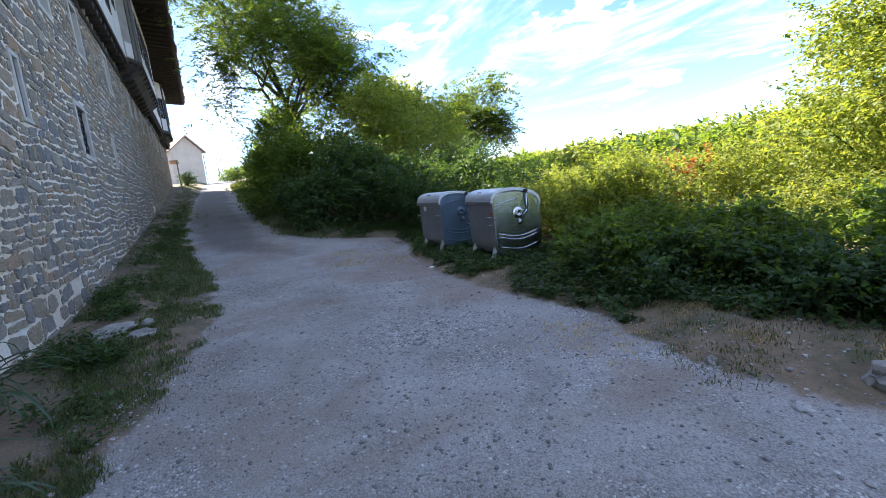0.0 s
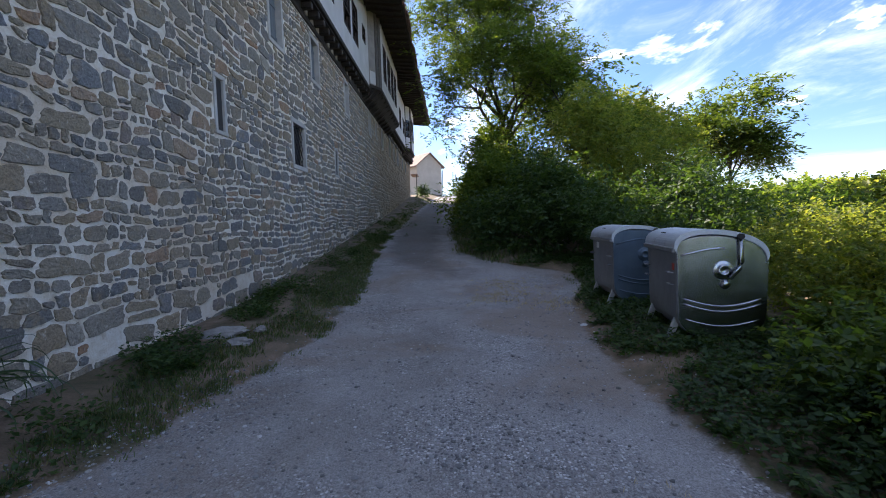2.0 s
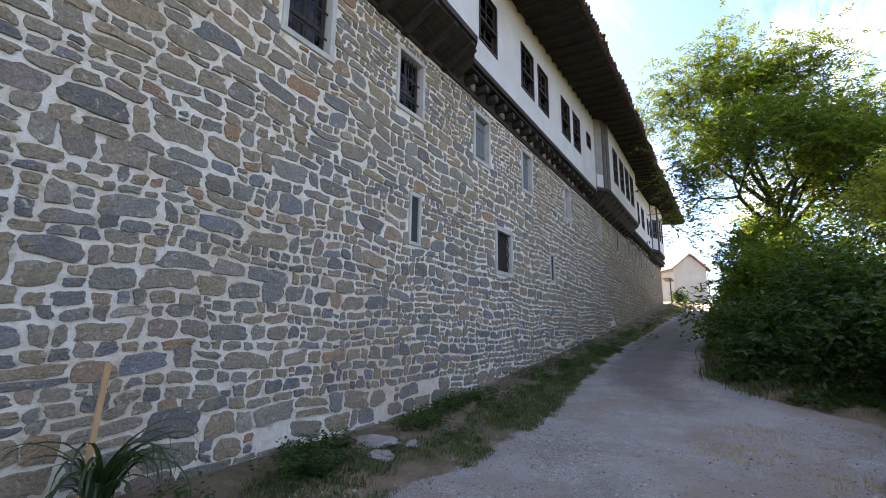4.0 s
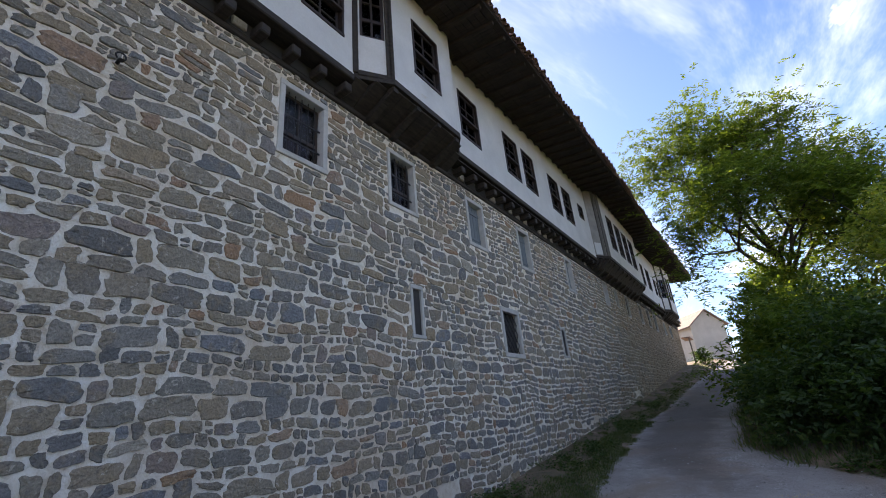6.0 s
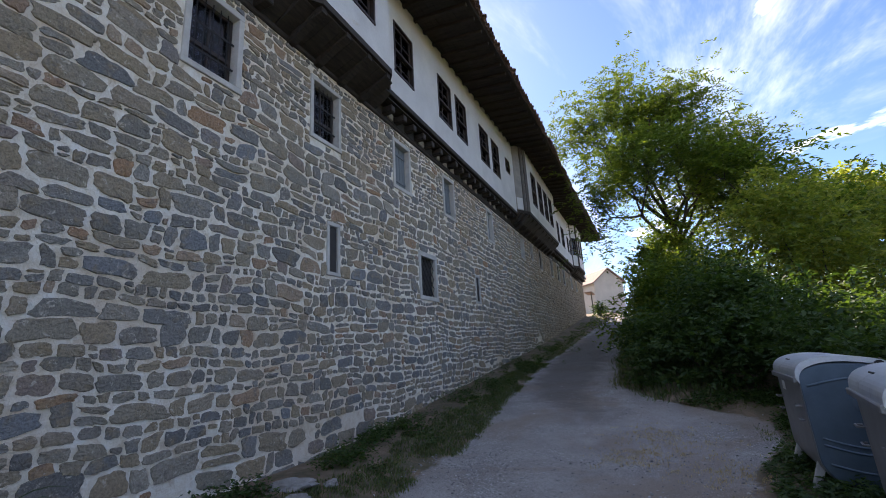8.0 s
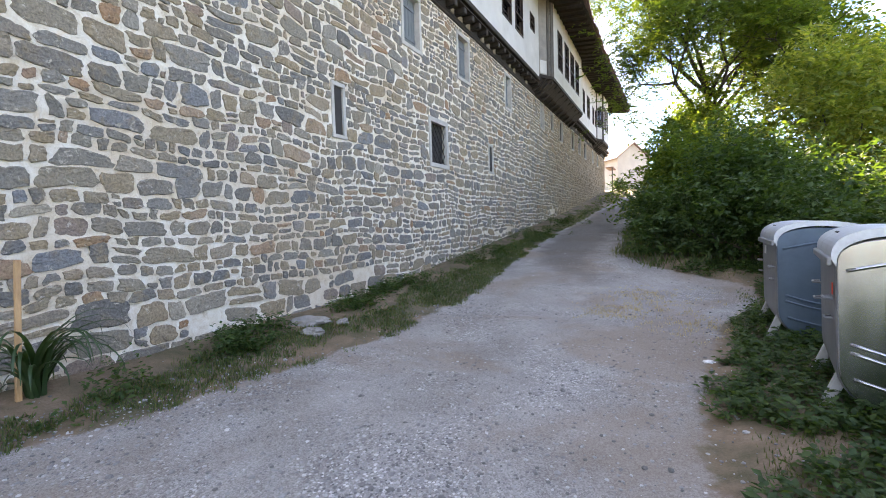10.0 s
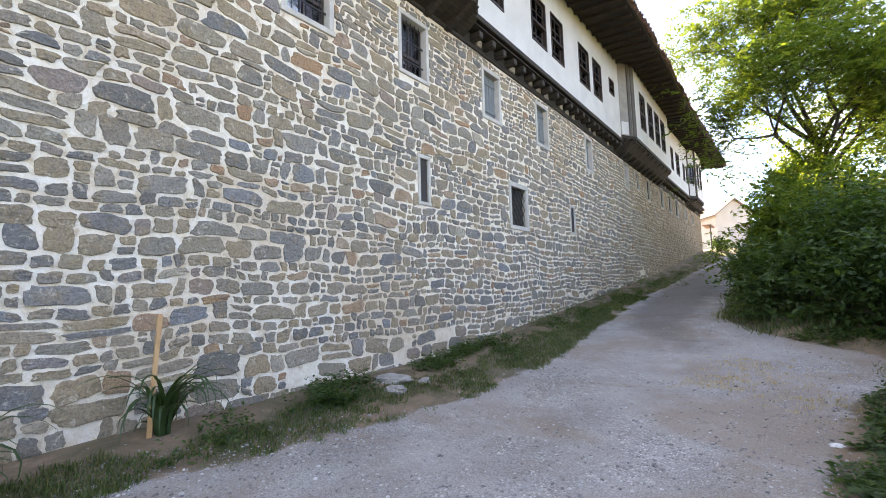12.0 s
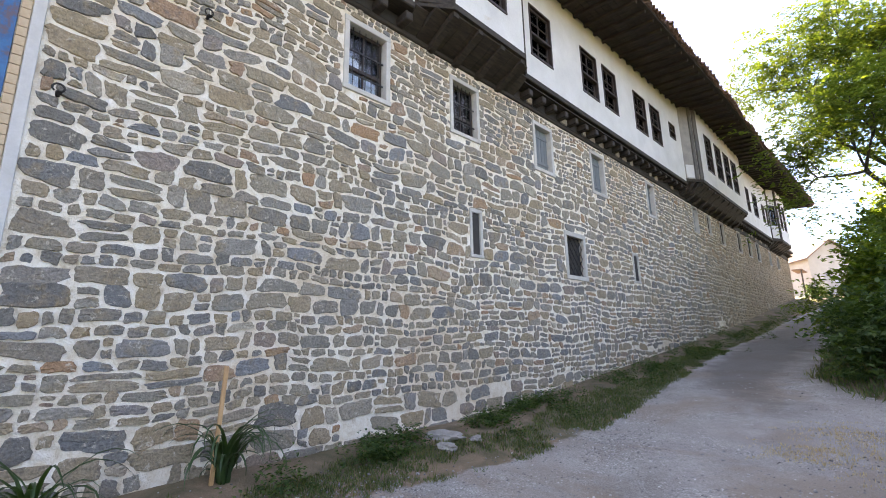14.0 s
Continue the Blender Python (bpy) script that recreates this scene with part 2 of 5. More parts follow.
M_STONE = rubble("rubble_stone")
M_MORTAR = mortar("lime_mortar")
M_GROUND = ground_material("gravel_and_soil")
M_DRESSED = plain("dressed_stone", (0.42, 0.40, 0.36), (0.60, 0.575, 0.53), 4, 50, 0.85, 0.4, 0.006)
M_PLASTER = plain("white_plaster", (0.58, 0.57, 0.545), (0.74, 0.73, 0.705), 1.1, 26, 0.85, 0.25, 0.006, spots=((0.55, 0.47, 0.35), 0.66, 0.80, 0.9))
M_OLDPLASTER = plain("old_grey_plaster", (0.25, 0.235, 0.215), (0.40, 0.375, 0.33), 2.2, 30, 0.88, 0.4, 0.008)
M_INFILL = plain("infill_plaster", (0.24, 0.20, 0.15), (0.54, 0.48, 0.39), 5, 40, 0.88, 0.4, 0.006)
M_TIMBER = plain("dark_weathered_timber", (0.014, 0.012, 0.010), (0.060, 0.046, 0.034), 3, 30, 0.8, 0.5, 0.006, stretch=(6, 1, 6))
M_POST = plain("grey_weathered_timber", (0.07, 0.064, 0.058), (0.18, 0.165, 0.145), 3, 30, 0.85, 0.5, 0.006, stretch=(8, 8, 1))
M_SOFFIT = plain("soffit_boards", (0.014, 0.011, 0.009), (0.056, 0.041, 0.030), 2, 26, 0.85, 0.5, 0.006, stretch=(1, 7, 7))
M_SASH = plain("brown_painted_wood", (0.016, 0.011, 0.009), (0.048, 0.029, 0.020), 5, 40, 0.55, 0.3, 0.003)
M_SHUTTER = plain("blue_grey_boards", (0.115, 0.135, 0.145), (0.20, 0.22, 0.225), 3, 40, 0.7, 0.3, 0.003, stretch=(1, 6, 1))
# near-black colour carries the dimness of the rooms behind the openings
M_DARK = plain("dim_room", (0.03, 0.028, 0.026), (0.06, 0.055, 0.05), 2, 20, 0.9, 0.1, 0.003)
M_IRON = plain("black_iron", (0.012, 0.012, 0.013), (0.04, 0.036, 0.033), 8, 60, 0.6, 0.4, 0.002, metal=0.4)
M_CURTAIN = plain("white_curtain_cloth", (0.70, 0.73, 0.78), (0.82, 0.84, 0.88), 4, 60, 0.9, 0.2, 0.002)
M_TILE = plain("clay_roof_tile", (0.105, 0.070, 0.052), (0.27, 0.165, 0.115), 3, 40, 0.88, 0.4, 0.005, spots=((0.13, 0.125, 0.10), 0.50, 0.66, 5))
M_HOUSETILE = plain("orange_roof_tile", (0.21, 0.145, 0.115), (0.31, 0.225, 0.185), 2, 20, 0.88, 0.4, 0.01)
M_HOUSE = plain("cream_render", (0.50, 0.455, 0.385), (0.64, 0.59, 0.51), 0.8, 18, 0.9, 0.3, 0.008)
M_ZINC = plain("galvanised_steel", (0.20, 0.20, 0.205), (0.31, 0.31, 0.315), 2.6, 30, 0.48, 0.12, 0.004, metal=0.35, spots=((0.17, 0.155, 0.14), 0.60, 0.78, 4))
M_ZINCEND = plain("smooth_galvanised_steel", (0.40, 0.42, 0.42), (0.52, 0.54, 0.54), 1.3, 6, 0.22, 0.03, 0.02, metal=1.0)
M_BLUEEND = plain("faded_blue_steel", (0.085, 0.125, 0.170), (0.135, 0.185, 0.240), 1.6, 8, 0.38, 0.04, 0.01, metal=0.35)
M_LID = plain("weathered_zinc_lid", (0.50, 0.52, 0.55), (0.68, 0.70, 0.73), 2.4, 34, 0.40, 0.15, 0.003, metal=0.3, spots=((0.34, 0.33, 0.32), 0.58, 0.75, 5))
M_FOOT = plain("pale_worn_zinc_paint", (0.42, 0.42, 0.41), (0.60, 0.60, 0.58), 6, 50, 0.6, 0.2, 0.002)
M_RUBBER = plain("black_rubber", (0.015, 0.015, 0.015), (0.04, 0.04, 0.038), 8, 60, 0.8, 0.2, 0.002)
M_RED = plain("red_sticker", (0.55, 0.05, 0.03), (0.70, 0.10, 0.05), 9, 60, 0.5, 0.1, 0.001)
M_STAKE = plain("raw_pine_stake", (0.42, 0.24, 0.11), (0.60, 0.38, 0.19), 5, 50, 0.7, 0.3, 0.002, stretch=(7, 7, 1))
M_BARK = plain("bark", (0.030, 0.026, 0.020), (0.095, 0.080, 0.062), 5, 30, 0.9, 0.8, 0.02, stretch=(3, 3, 0.7))
M_PEBBLE = plain("pale_pebble", (0.30, 0.295, 0.285), (0.52, 0.51, 0.49), 3, 60, 0.88, 0.4, 0.004)
M_SLAB = plain("pale_limestone", (0.20, 0.185, 0.165), (0.36, 0.342, 0.312), 4, 40, 0.88, 0.5, 0.008)
M_BLUE = plain("blue_mural_paint", (0.010, 0.055, 0.16), (0.02, 0.14, 0.33), 3, 30, 0.45, 0.1, 0.002, spots=((0.10, 0.075, 0.10), 0.50, 0.62, 3.5))
M_SKYBLUE = plain("light_blue_mural_paint", (0.03, 0.25, 0.50), (0.08, 0.42, 0.68), 4, 40, 0.45, 0.1, 0.002)
M_MURALTILE = plain("ochre_border_tile", (0.42, 0.30, 0.18), (0.58, 0.45, 0.30), 6, 50, 0.6, 0.2, 0.002)
M_CEMENT = plain("pale_cement", (0.48, 0.47, 0.45), (0.60, 0.59, 0.57), 5, 50, 0.9, 0.4, 0.005)
M_PAPER = plain("white_litter", (0.7, 0.7, 0.7), (0.85, 0.85, 0.85), 6, 50, 0.6, 0.2, 0.002)
M_BRICK = plain("broken_red_brick", (0.30, 0.09, 0.05), (0.44, 0.16, 0.09), 8, 60, 0.9, 0.4, 0.004)
M_TREELEAF = leafy("tree_leaf", [(0.1, (0.042, 0.078, 0.020)), (0.5, (0.075, 0.124, 0.028)), (0.9, (0.125, 0.172, 0.040))], 0.44, 0.58)
M_BUSHLEAF = leafy("bush_leaf", [(0.1, (0.040, 0.080, 0.018)), (0.5, (0.082, 0.140, 0.030)), (0.9, (0.150, 0.200, 0.044))], 0.55, 0.58)
M_DARKLEAF = leafy("dark_bush_leaf", [(0.1, (0.021, 0.050, 0.015)), (0.5, (0.042, 0.088, 0.025)), (0.9, (0.080, 0.130, 0.036))], 0.40, 0.62)
M_LIGHTLEAF = leafy("light_vine_leaf", [(0.1, (0.070, 0.120, 0.028)), (0.5, (0.150, 0.200, 0.046)), (0.9, (0.260, 0.275, 0.080))], 0.52, 0.58)
M_RUSTLEAF = leafy("dead_leaf", [(0.1, (0.16, 0.055, 0.02)), (0.9, (0.30, 0.11, 0.05))], 0.4, 0.7)
M_GRASS = leafy("grass_blade", [(0.1, (0.045, 0.090, 0.028)), (0.5, (0.080, 0.130, 0.042)), (0.78, (0.145, 0.160, 0.065)), (1.0, (0.30, 0.26, 0.14))], 0.35, 0.5)
M_STRAW = leafy("dry_grass", [(0.1, (0.33, 0.27, 0.165)), (0.9, (0.56, 0.48, 0.33))], 0.3, 0.6)
M_STRAP = leafy("strap_leaf", [(0.1, (0.020, 0.050, 0.022)), (0.6, (0.040, 0.080, 0.032)), (1.0, (0.11, 0.13, 0.05))], 0.3, 0.35)
M_GLASS = glass_material("window_glass")

# ---- mesh helpers ----


class Shape:
    """Gathers vertices and faces; becomes one mesh."""

    def __init__(self):
        self.v, self.f = [], []

    def add(self, verts, faces):
        k = len(self.v)
        self.v += [tuple(p) for p in verts]
        self.f += [tuple(i + k for i in f) for f in faces]
        return self

    def box(self, x0, x1, y0, y1, z0, z1, c=0.0, m=None):
        """A box with its edges cut off by c."""
        c = min(c, (x1 - x0) * 0.45, (y1 - y0) * 0.45, (z1 - z0) * 0.45)
        if c <= 0:
            vs = [(x, y, z) for x in (x0, x1) for y in (y0, y1) for z in (z0, z1)]
            fs = [(0, 1, 3, 2), (4, 6, 7, 5), (0, 4, 5, 1), (2, 3, 7, 6), (0, 2, 6, 4), (1, 5, 7, 3)]
        else:
            bm = bmesh.new()
            pts = []
            for x, sx in ((x0, 1), (x1, -1)):
                for y, sy in ((y0, 1), (y1, -1)):
                    for z, sz in ((z0, 1), (z1, -1)):
                        pts += [(x, y + sy * c, z + sz * c), (x + sx * c, y, z + sz * c), (x + sx * c, y + sy * c, z)]
            for p in pts:
                bm.verts.new(p)
            bmesh.ops.convex_hull(bm, input=bm.verts)
            bm.verts.index_update()
            vs = [tuple(q.co) for q in bm.verts]
            fs = [tuple(q.index for q in f.verts) for f in bm.faces]
            bm.free()
        if m is not None:
            vs = [tuple(m @ Vector(p)) for p in vs]
        return self.add(vs, fs)

    def tube(self, path, radii, sides=6, cap=True):
        """A round bar along a path, with a radius for each of its points."""
        rings = []
        for i, p in enumerate(path):
            p = Vector(p)
            a, b = Vector(path[max(i - 1, 0)]), Vector(path[min(i + 1, len(path) - 1)])
            d = (b - a).normalized()
            u = d.cross(Vector((0, 0, 1)) if abs(d.z) < 0.9 else Vector((1, 0, 0))).normalized()
            w = d.cross(u)
            r = radii[i] if isinstance(radii, (list, tuple)) else radii
            rings.append([p + r * (u * math.cos(2 * math.pi * k / sides) + w * math.sin(2 * math.pi * k / sides)) for k in range(sides)])
        fs = []
        for i in range(len(rings) - 1):
            for k in range(sides):
                a, b = i * sides + k, i * sides + (k + 1) % sides
                fs.append((a, b, b + sides, a + sides))
        if cap:
            fs += [tuple(range(sides))[::-1], tuple(range((len(rings) - 1) * sides, len(rings) * sides))]
        return self.add([p for r in rings for p in r], fs)

    def prism(self, outline, y0, y1, m=None):
        """An outline in x and z, drawn out along y."""
        k = len(outline)
        vs = [(x, y0, z) for x, z in outline] + [(x, y1, z) for x, z in outline]
        if m is not None:
            vs = [tuple(m @ Vector(p)) for p in vs]
        fs = [(i, (i + 1) % k, (i + 1) % k + k, i + k) for i in range(k)] + [tuple(range(k))[::-1], tuple(range(k, 2 * k))]
        return self.add(vs, fs)

    def upright(self, plan, z0, z1):
        """A plan outline in x and y, drawn up from z0 to z1 (z1 may be a function of y)."""
        k = len(plan)
        vs = [(x, y, z0) for x, y in plan] + [(x, y, z1) for x, y in plan]
        fs = [(i, (i + 1) % k, (i + 1) % k + k, i + k) for i in range(k)] + [tuple(range(k))[::-1], tuple(range(k, 2 * k))]
        return self.add(vs, fs)


def mesh_of(name, shape, material, smooth=False):
    me = bpy.data.meshes.new(name)
    me.from_pydata(shape.v, [], shape.f)
    me.materials.append(material)
    if not smooth:
        bm = bmesh.new()
        bm.from_mesh(me)
        bmesh.ops.recalc_face_normals(bm, faces=bm.faces)
        bm.to_mesh(me)
        bm.free()
    else:
        me.polygons.foreach_set("use_smooth", [True] * len(me.polygons))
    return me


def part(name, shape, material, parent=None, label="", smooth=False):
    ob = new(name, mesh_of(name, shape, material, smooth))
    if parent is not None:
        ob.parent = parent
    return tagged(ob, label)


def thing(name, label, category, group="", kind="", at=None):
    ob = new(name)
    ob.empty_display_size = 0.1
    if at is not None:
        ob.matrix_basis = at
    return tagged(ob, label, category, group, kind)


def along(table, y):
    """Straight-line table look-up."""
    return float(np.interp(y, [a for a, _ in table], [b for _, b in table]))


# ---- ground ----
ROAD_Z = [(-400, -2.0), (-20, -0.3), (-4, 0.0), (5, 0.03), (8, 0.12), (10, 0.22), (14, 0.55), (20, 1.13), (27, 1.85), (36, 2.85), (45, 3.87), (50, 4.4), (64, 5.5), (90, 6.0), (600, 6.0)]
BANK = [(-20, 0.10), (2, 0.16), (6, 0.16), (9, 0.12), (14, 0.20), (20, 0.22), (27, 0.20), (45, 0.42), (60, 0.3)]
LEFT = [(-30, -1.6), (1, -1.5), (3.2, -1.03), (4.3, -0.68), (5.5, -0.46), (7, -0.2), (10, -0.15), (13.6, -0.6), (20, -0.8), (30, -0.7), (46, 0.1), (60, 0.8), (90, 1.5)]
RIGHT = [(-30, 3.9), (0, 3.5), (1.4, 3.2), (2.1, 3.35), (3.2, 3.75), (5, 3.6), (6.3, 3.6), (8.8, 4.0), (10.6, 4.7), (11.8, 4.6), (13, 3.3), (15, 2.2), (20, 2.0), (30, 2.2), (46, 2.7), (60, 4.0), (90, 6)]


def height(x, y):
    z = along(ROAD_Z, y)
    lf, rt = along(LEFT, y), along(RIGHT, y)
    if x < lf:
        z += along(BANK, y) * min(1.0, (lf - x) / 1.3)
    if x > rt:
        d = x - rt
        z *= 1 - 0.75 * max(0.0, min((d - 6.0) / 14.0, 1.0))
        z += 0.16 * min(1.0, d / 0.7) + 0.02 * max(0.0, min(d - 2.0, 60.0)) + 4.0 * max(0.0, min((d - 25) / 90.0, 1.0))
    if y < 70:
        z += 0.022 * (noise.noise(Vector((x * 0.8, y * 0.8, 1.0))) + 0.5 * noise.noise(Vector((x * 2.3, y * 2.3, 4.0))))
    return z


def build_ground():
    xs = sorted(set(np.round(np.concatenate([np.arange(-3.2, 6.4, 0.12), np.arange(6.4, 14, 0.6), np.arange(14, 60, 4), [80, 120, 200, 400, 800], np.arange(-15, -3.2, 2.0), [-30, -60, -150, -400, -800]]), 3)))
    ys = sorted(set(np.round(np.concatenate([np.arange(-2, 14, 0.12), np.arange(14, 30, 0.4), np.arange(30, 72, 1.0), [75, 80, 90, 110, 150, 250, 500, 900], np.arange(-10, -2, 0.8), [-15, -25, -50, -120, -400, -800]]), 3)))
    vs, mask, earth = [], [], []
    for y in ys:
        lf, rt = along(LEFT, y), along(RIGHT, y)
        for x in xs:
            vs.append((x, y, height(x, y)))
            d = min(x - lf, rt - x)
            mask.append(min(1.0, max(0.0, 0.5 + d / 0.55)))
            mid = (lf + rt) / 2
            k = along([(0, 0.0), (9, 0.0), (12, 0.5), (16, 1.05), (40, 1.05), (46, 0.2), (90, 0)], y)
            k = max(k * math.exp(-((x - mid + 0.2) / 1.1) ** 2), 0.42 * math.exp(-((x - 1.6) / 1.1) ** 2 - ((y - 6.6) / 1.1) ** 2))
            earth.append(k)
    w = len(xs)
    fs = [(j * w + i, j * w + i + 1, (j + 1) * w + i + 1, (j + 1) * w + i) for j in range(len(ys) - 1) for i in range(w - 1)]
    me = bpy.data.meshes.new("ground")
    me.from_pydata(vs, [], fs)
    me.materials.append(M_GROUND)
    me.polygons.foreach_set("use_smooth", [True] * len(fs))
    at = me.attributes.new("gravel", "FLOAT", "POINT")
    at.data.foreach_set("value", mask)
    at = me.attributes.new("earth", "FLOAT", "POINT")
    at.data.foreach_set("value", earth)
    return tagged(new("ground", me), "pale gravel lane climbing between earth and grass verges", "ground", kind="structure")


build_ground()

# ---- the long stone and timber building ----
W = -2.13                      # face of the stone wall
UP = -1.73                     # face of the plastered upper storey
BAY = -1.30                    # face of the bays
END = 46.6                     # far end of the wall
TOP = 7.50                     # top of the stonework
building = thing("monastery_building", "long stone building with white timber-framed upper storey and deep eaves", "building")


def walling(y0, y1, z0, z1, front, thick, openings):
    """A wall along y with openings (y0, y1, z0, z1) cut through it, and their reveals."""
    s = Shape()
    ys = sorted({y0, y1, *[v for o in openings for v in o[:2]]})
    zs = sorted({z0, z1, *[v for o in openings for v in o[2:4]]})
    back = front - thick
    for a, b in zip(ys, ys[1:]):
        for c, d in zip(zs, zs[1:]):
            my, mz = (a + b) / 2, (c + d) / 2
            if any(o[0] < my < o[1] and o[2] < mz < o[3] for o in openings):
                continue
            s.add([(front, a, c), (front, b, c), (front, b, d), (front, a, d)], [(0, 1, 2, 3)])
            s.add([(back, a, c), (back, b, c), (back, b, d), (back, a, d)], [(3, 2, 1, 0)])
    for a, b, c, d in [o[:4] for o in openings] + [(y0, y1, z0, z1)]:
        for p, q in (((a, c), (b, c)), ((b, c), (b, d)), ((b, d), (a, d)), ((a, d), (a, c))):
            s.add([(front, *p), (front, *q), (back, *q), (back, *p)], [(0, 1, 2, 3)])
    return s


# openings in the stone wall: y0, y1, z0, z1, kind, width of the stone frame
LOWER = [
    (5.45, 6.23, 5.95, 7.17, "grille", 0.095), (7.97, 8.72, 5.98, 7.14, "grille", 0.085),
    (10.98, 11.70, 5.98, 7.16, "shutter", 0.10), (13.97, 14.70, 6.03, 7.24, "shutter", 0.10),
    (18.15, 18.72, 6.08, 7.27, "shutter", 0.10), (23.22, 23.85, 6.26, 7.40, "shutter", 0.05),
    (25.28, 25.78, 6.50, 7.38, "dark", 0.05), (27.40, 28.05, 6.28, 7.40, "dark", 0.05),
    (30.75, 31.45, 6.30, 7.45, "dark", 0.05), (33.05, 33.85, 6.32, 7.46, "dark", 0.05), (35.3, 36.15, 6.30, 7.48, "dark", 0.05),
    (39.0, 39.6, 6.4, 7.3, "dark", 0.04), (41.6, 42.3, 6.4, 7.3, "dark", 0.04),
    (8.455, 8.70, 3.385, 4.28, "slit", 0.07), (12.16, 13.02, 3.29, 4.36, "lattice", 0.11), (16.28, 16.60, 3.46, 4.32, "slit", 0.07),
]
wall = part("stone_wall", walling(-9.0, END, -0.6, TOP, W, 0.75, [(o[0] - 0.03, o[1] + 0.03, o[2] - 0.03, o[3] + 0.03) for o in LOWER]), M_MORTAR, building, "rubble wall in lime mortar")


def stone_frame(o, front, parent):
    y0, y1, z0, z1, _, w = o
    s = Shape()
    p, d = front + 0.030, front - (0.40 if o[4] in ("grille", "shutter", "dark") else 0.07)
    s.box(d, p, y0 - w, y1 + w, z1, z1 + w * 1.15, 0.008)
    s.box(d, p + 0.008, y0 - w * 1.15, y1 + w * 1.15, z0 - w, z0, 0.008)
    s.box(d, p, y0 - w, y0, z0, z1, 0.008)
    s.box(d, p, y1, y1 + w, z0, z1, 0.008)
    return part("window", s, M_DRESSED, parent, "deep window in a dressed stone frame")


def sash(x, y0, y1, z0, z1, parent, cols, rows, t=0.05, curtain=False, split=None):
    """Wooden sash with glazing bars and panes, facing +x."""
    s = Shape()
    for a, b, c, d in ((y0, y1, z1 - t, z1), (y0, y1, z0, z0 + t), (y0, y0 + t, z0 + t, z1 - t), (y1 - t, y1, z0 + t, z1 - t)):
        s.box(x - 0.06, x, a, b, c, d, 0.006)
    fr = part("sash_frame", s, M_SASH, parent)
    if split:
        part("transom", Shape().box(x - 0.05, x + 0.015, y0 + t, y1 - t, z0 + split - 0.035, z0 + split + 0.035, 0.005), M_SASH, parent)
    for i in range(1, cols):
        y = y0 + (y1 - y0) * i / cols
        part("glazing_bar", Shape().box(x - 0.045, x - 0.01, y - 0.016, y + 0.016, z0 + t, z1 - t, 0.004), M_SASH, parent)
    for j in range(1, rows):
        z = z0 + (z1 - z0) * j / rows
        part("glazing_bar", Shape().box(x - 0.043, x - 0.012, y0 + t, y1 - t, z - 0.014, z + 0.014, 0.004), M_SASH, parent)
    ob = part("pane", Shape().box(x - 0.032, x - 0.028, y0 + t * 0.8, y1 - t * 0.8, z0 + t * 0.8, z1 - t * 0.8), M_GLASS, parent)
    ob.visible_shadow = False
    return fr


def curtain(x, y0, y1, z0, z1):
    s = Shape()
    n = 40
    for i in range(n + 1):
        y = y0 + (y1 - y0) * i / n
        s.v += [(x + 0.02 * math.sin(i * 1.3) + 0.008 * math.sin(i * 3.1), y, z0), (x + 0.018 * math.sin(i * 1.3), y, z1)]
    s.f = [(2 * i, 2 * i + 2, 2 * i + 3, 2 * i + 1) for i in range(n)]
    return tagged(part("curtain", s, M_CURTAIN, None, "", True), "white pleated curtain hanging behind a barred window", "curtain", "window curtains")


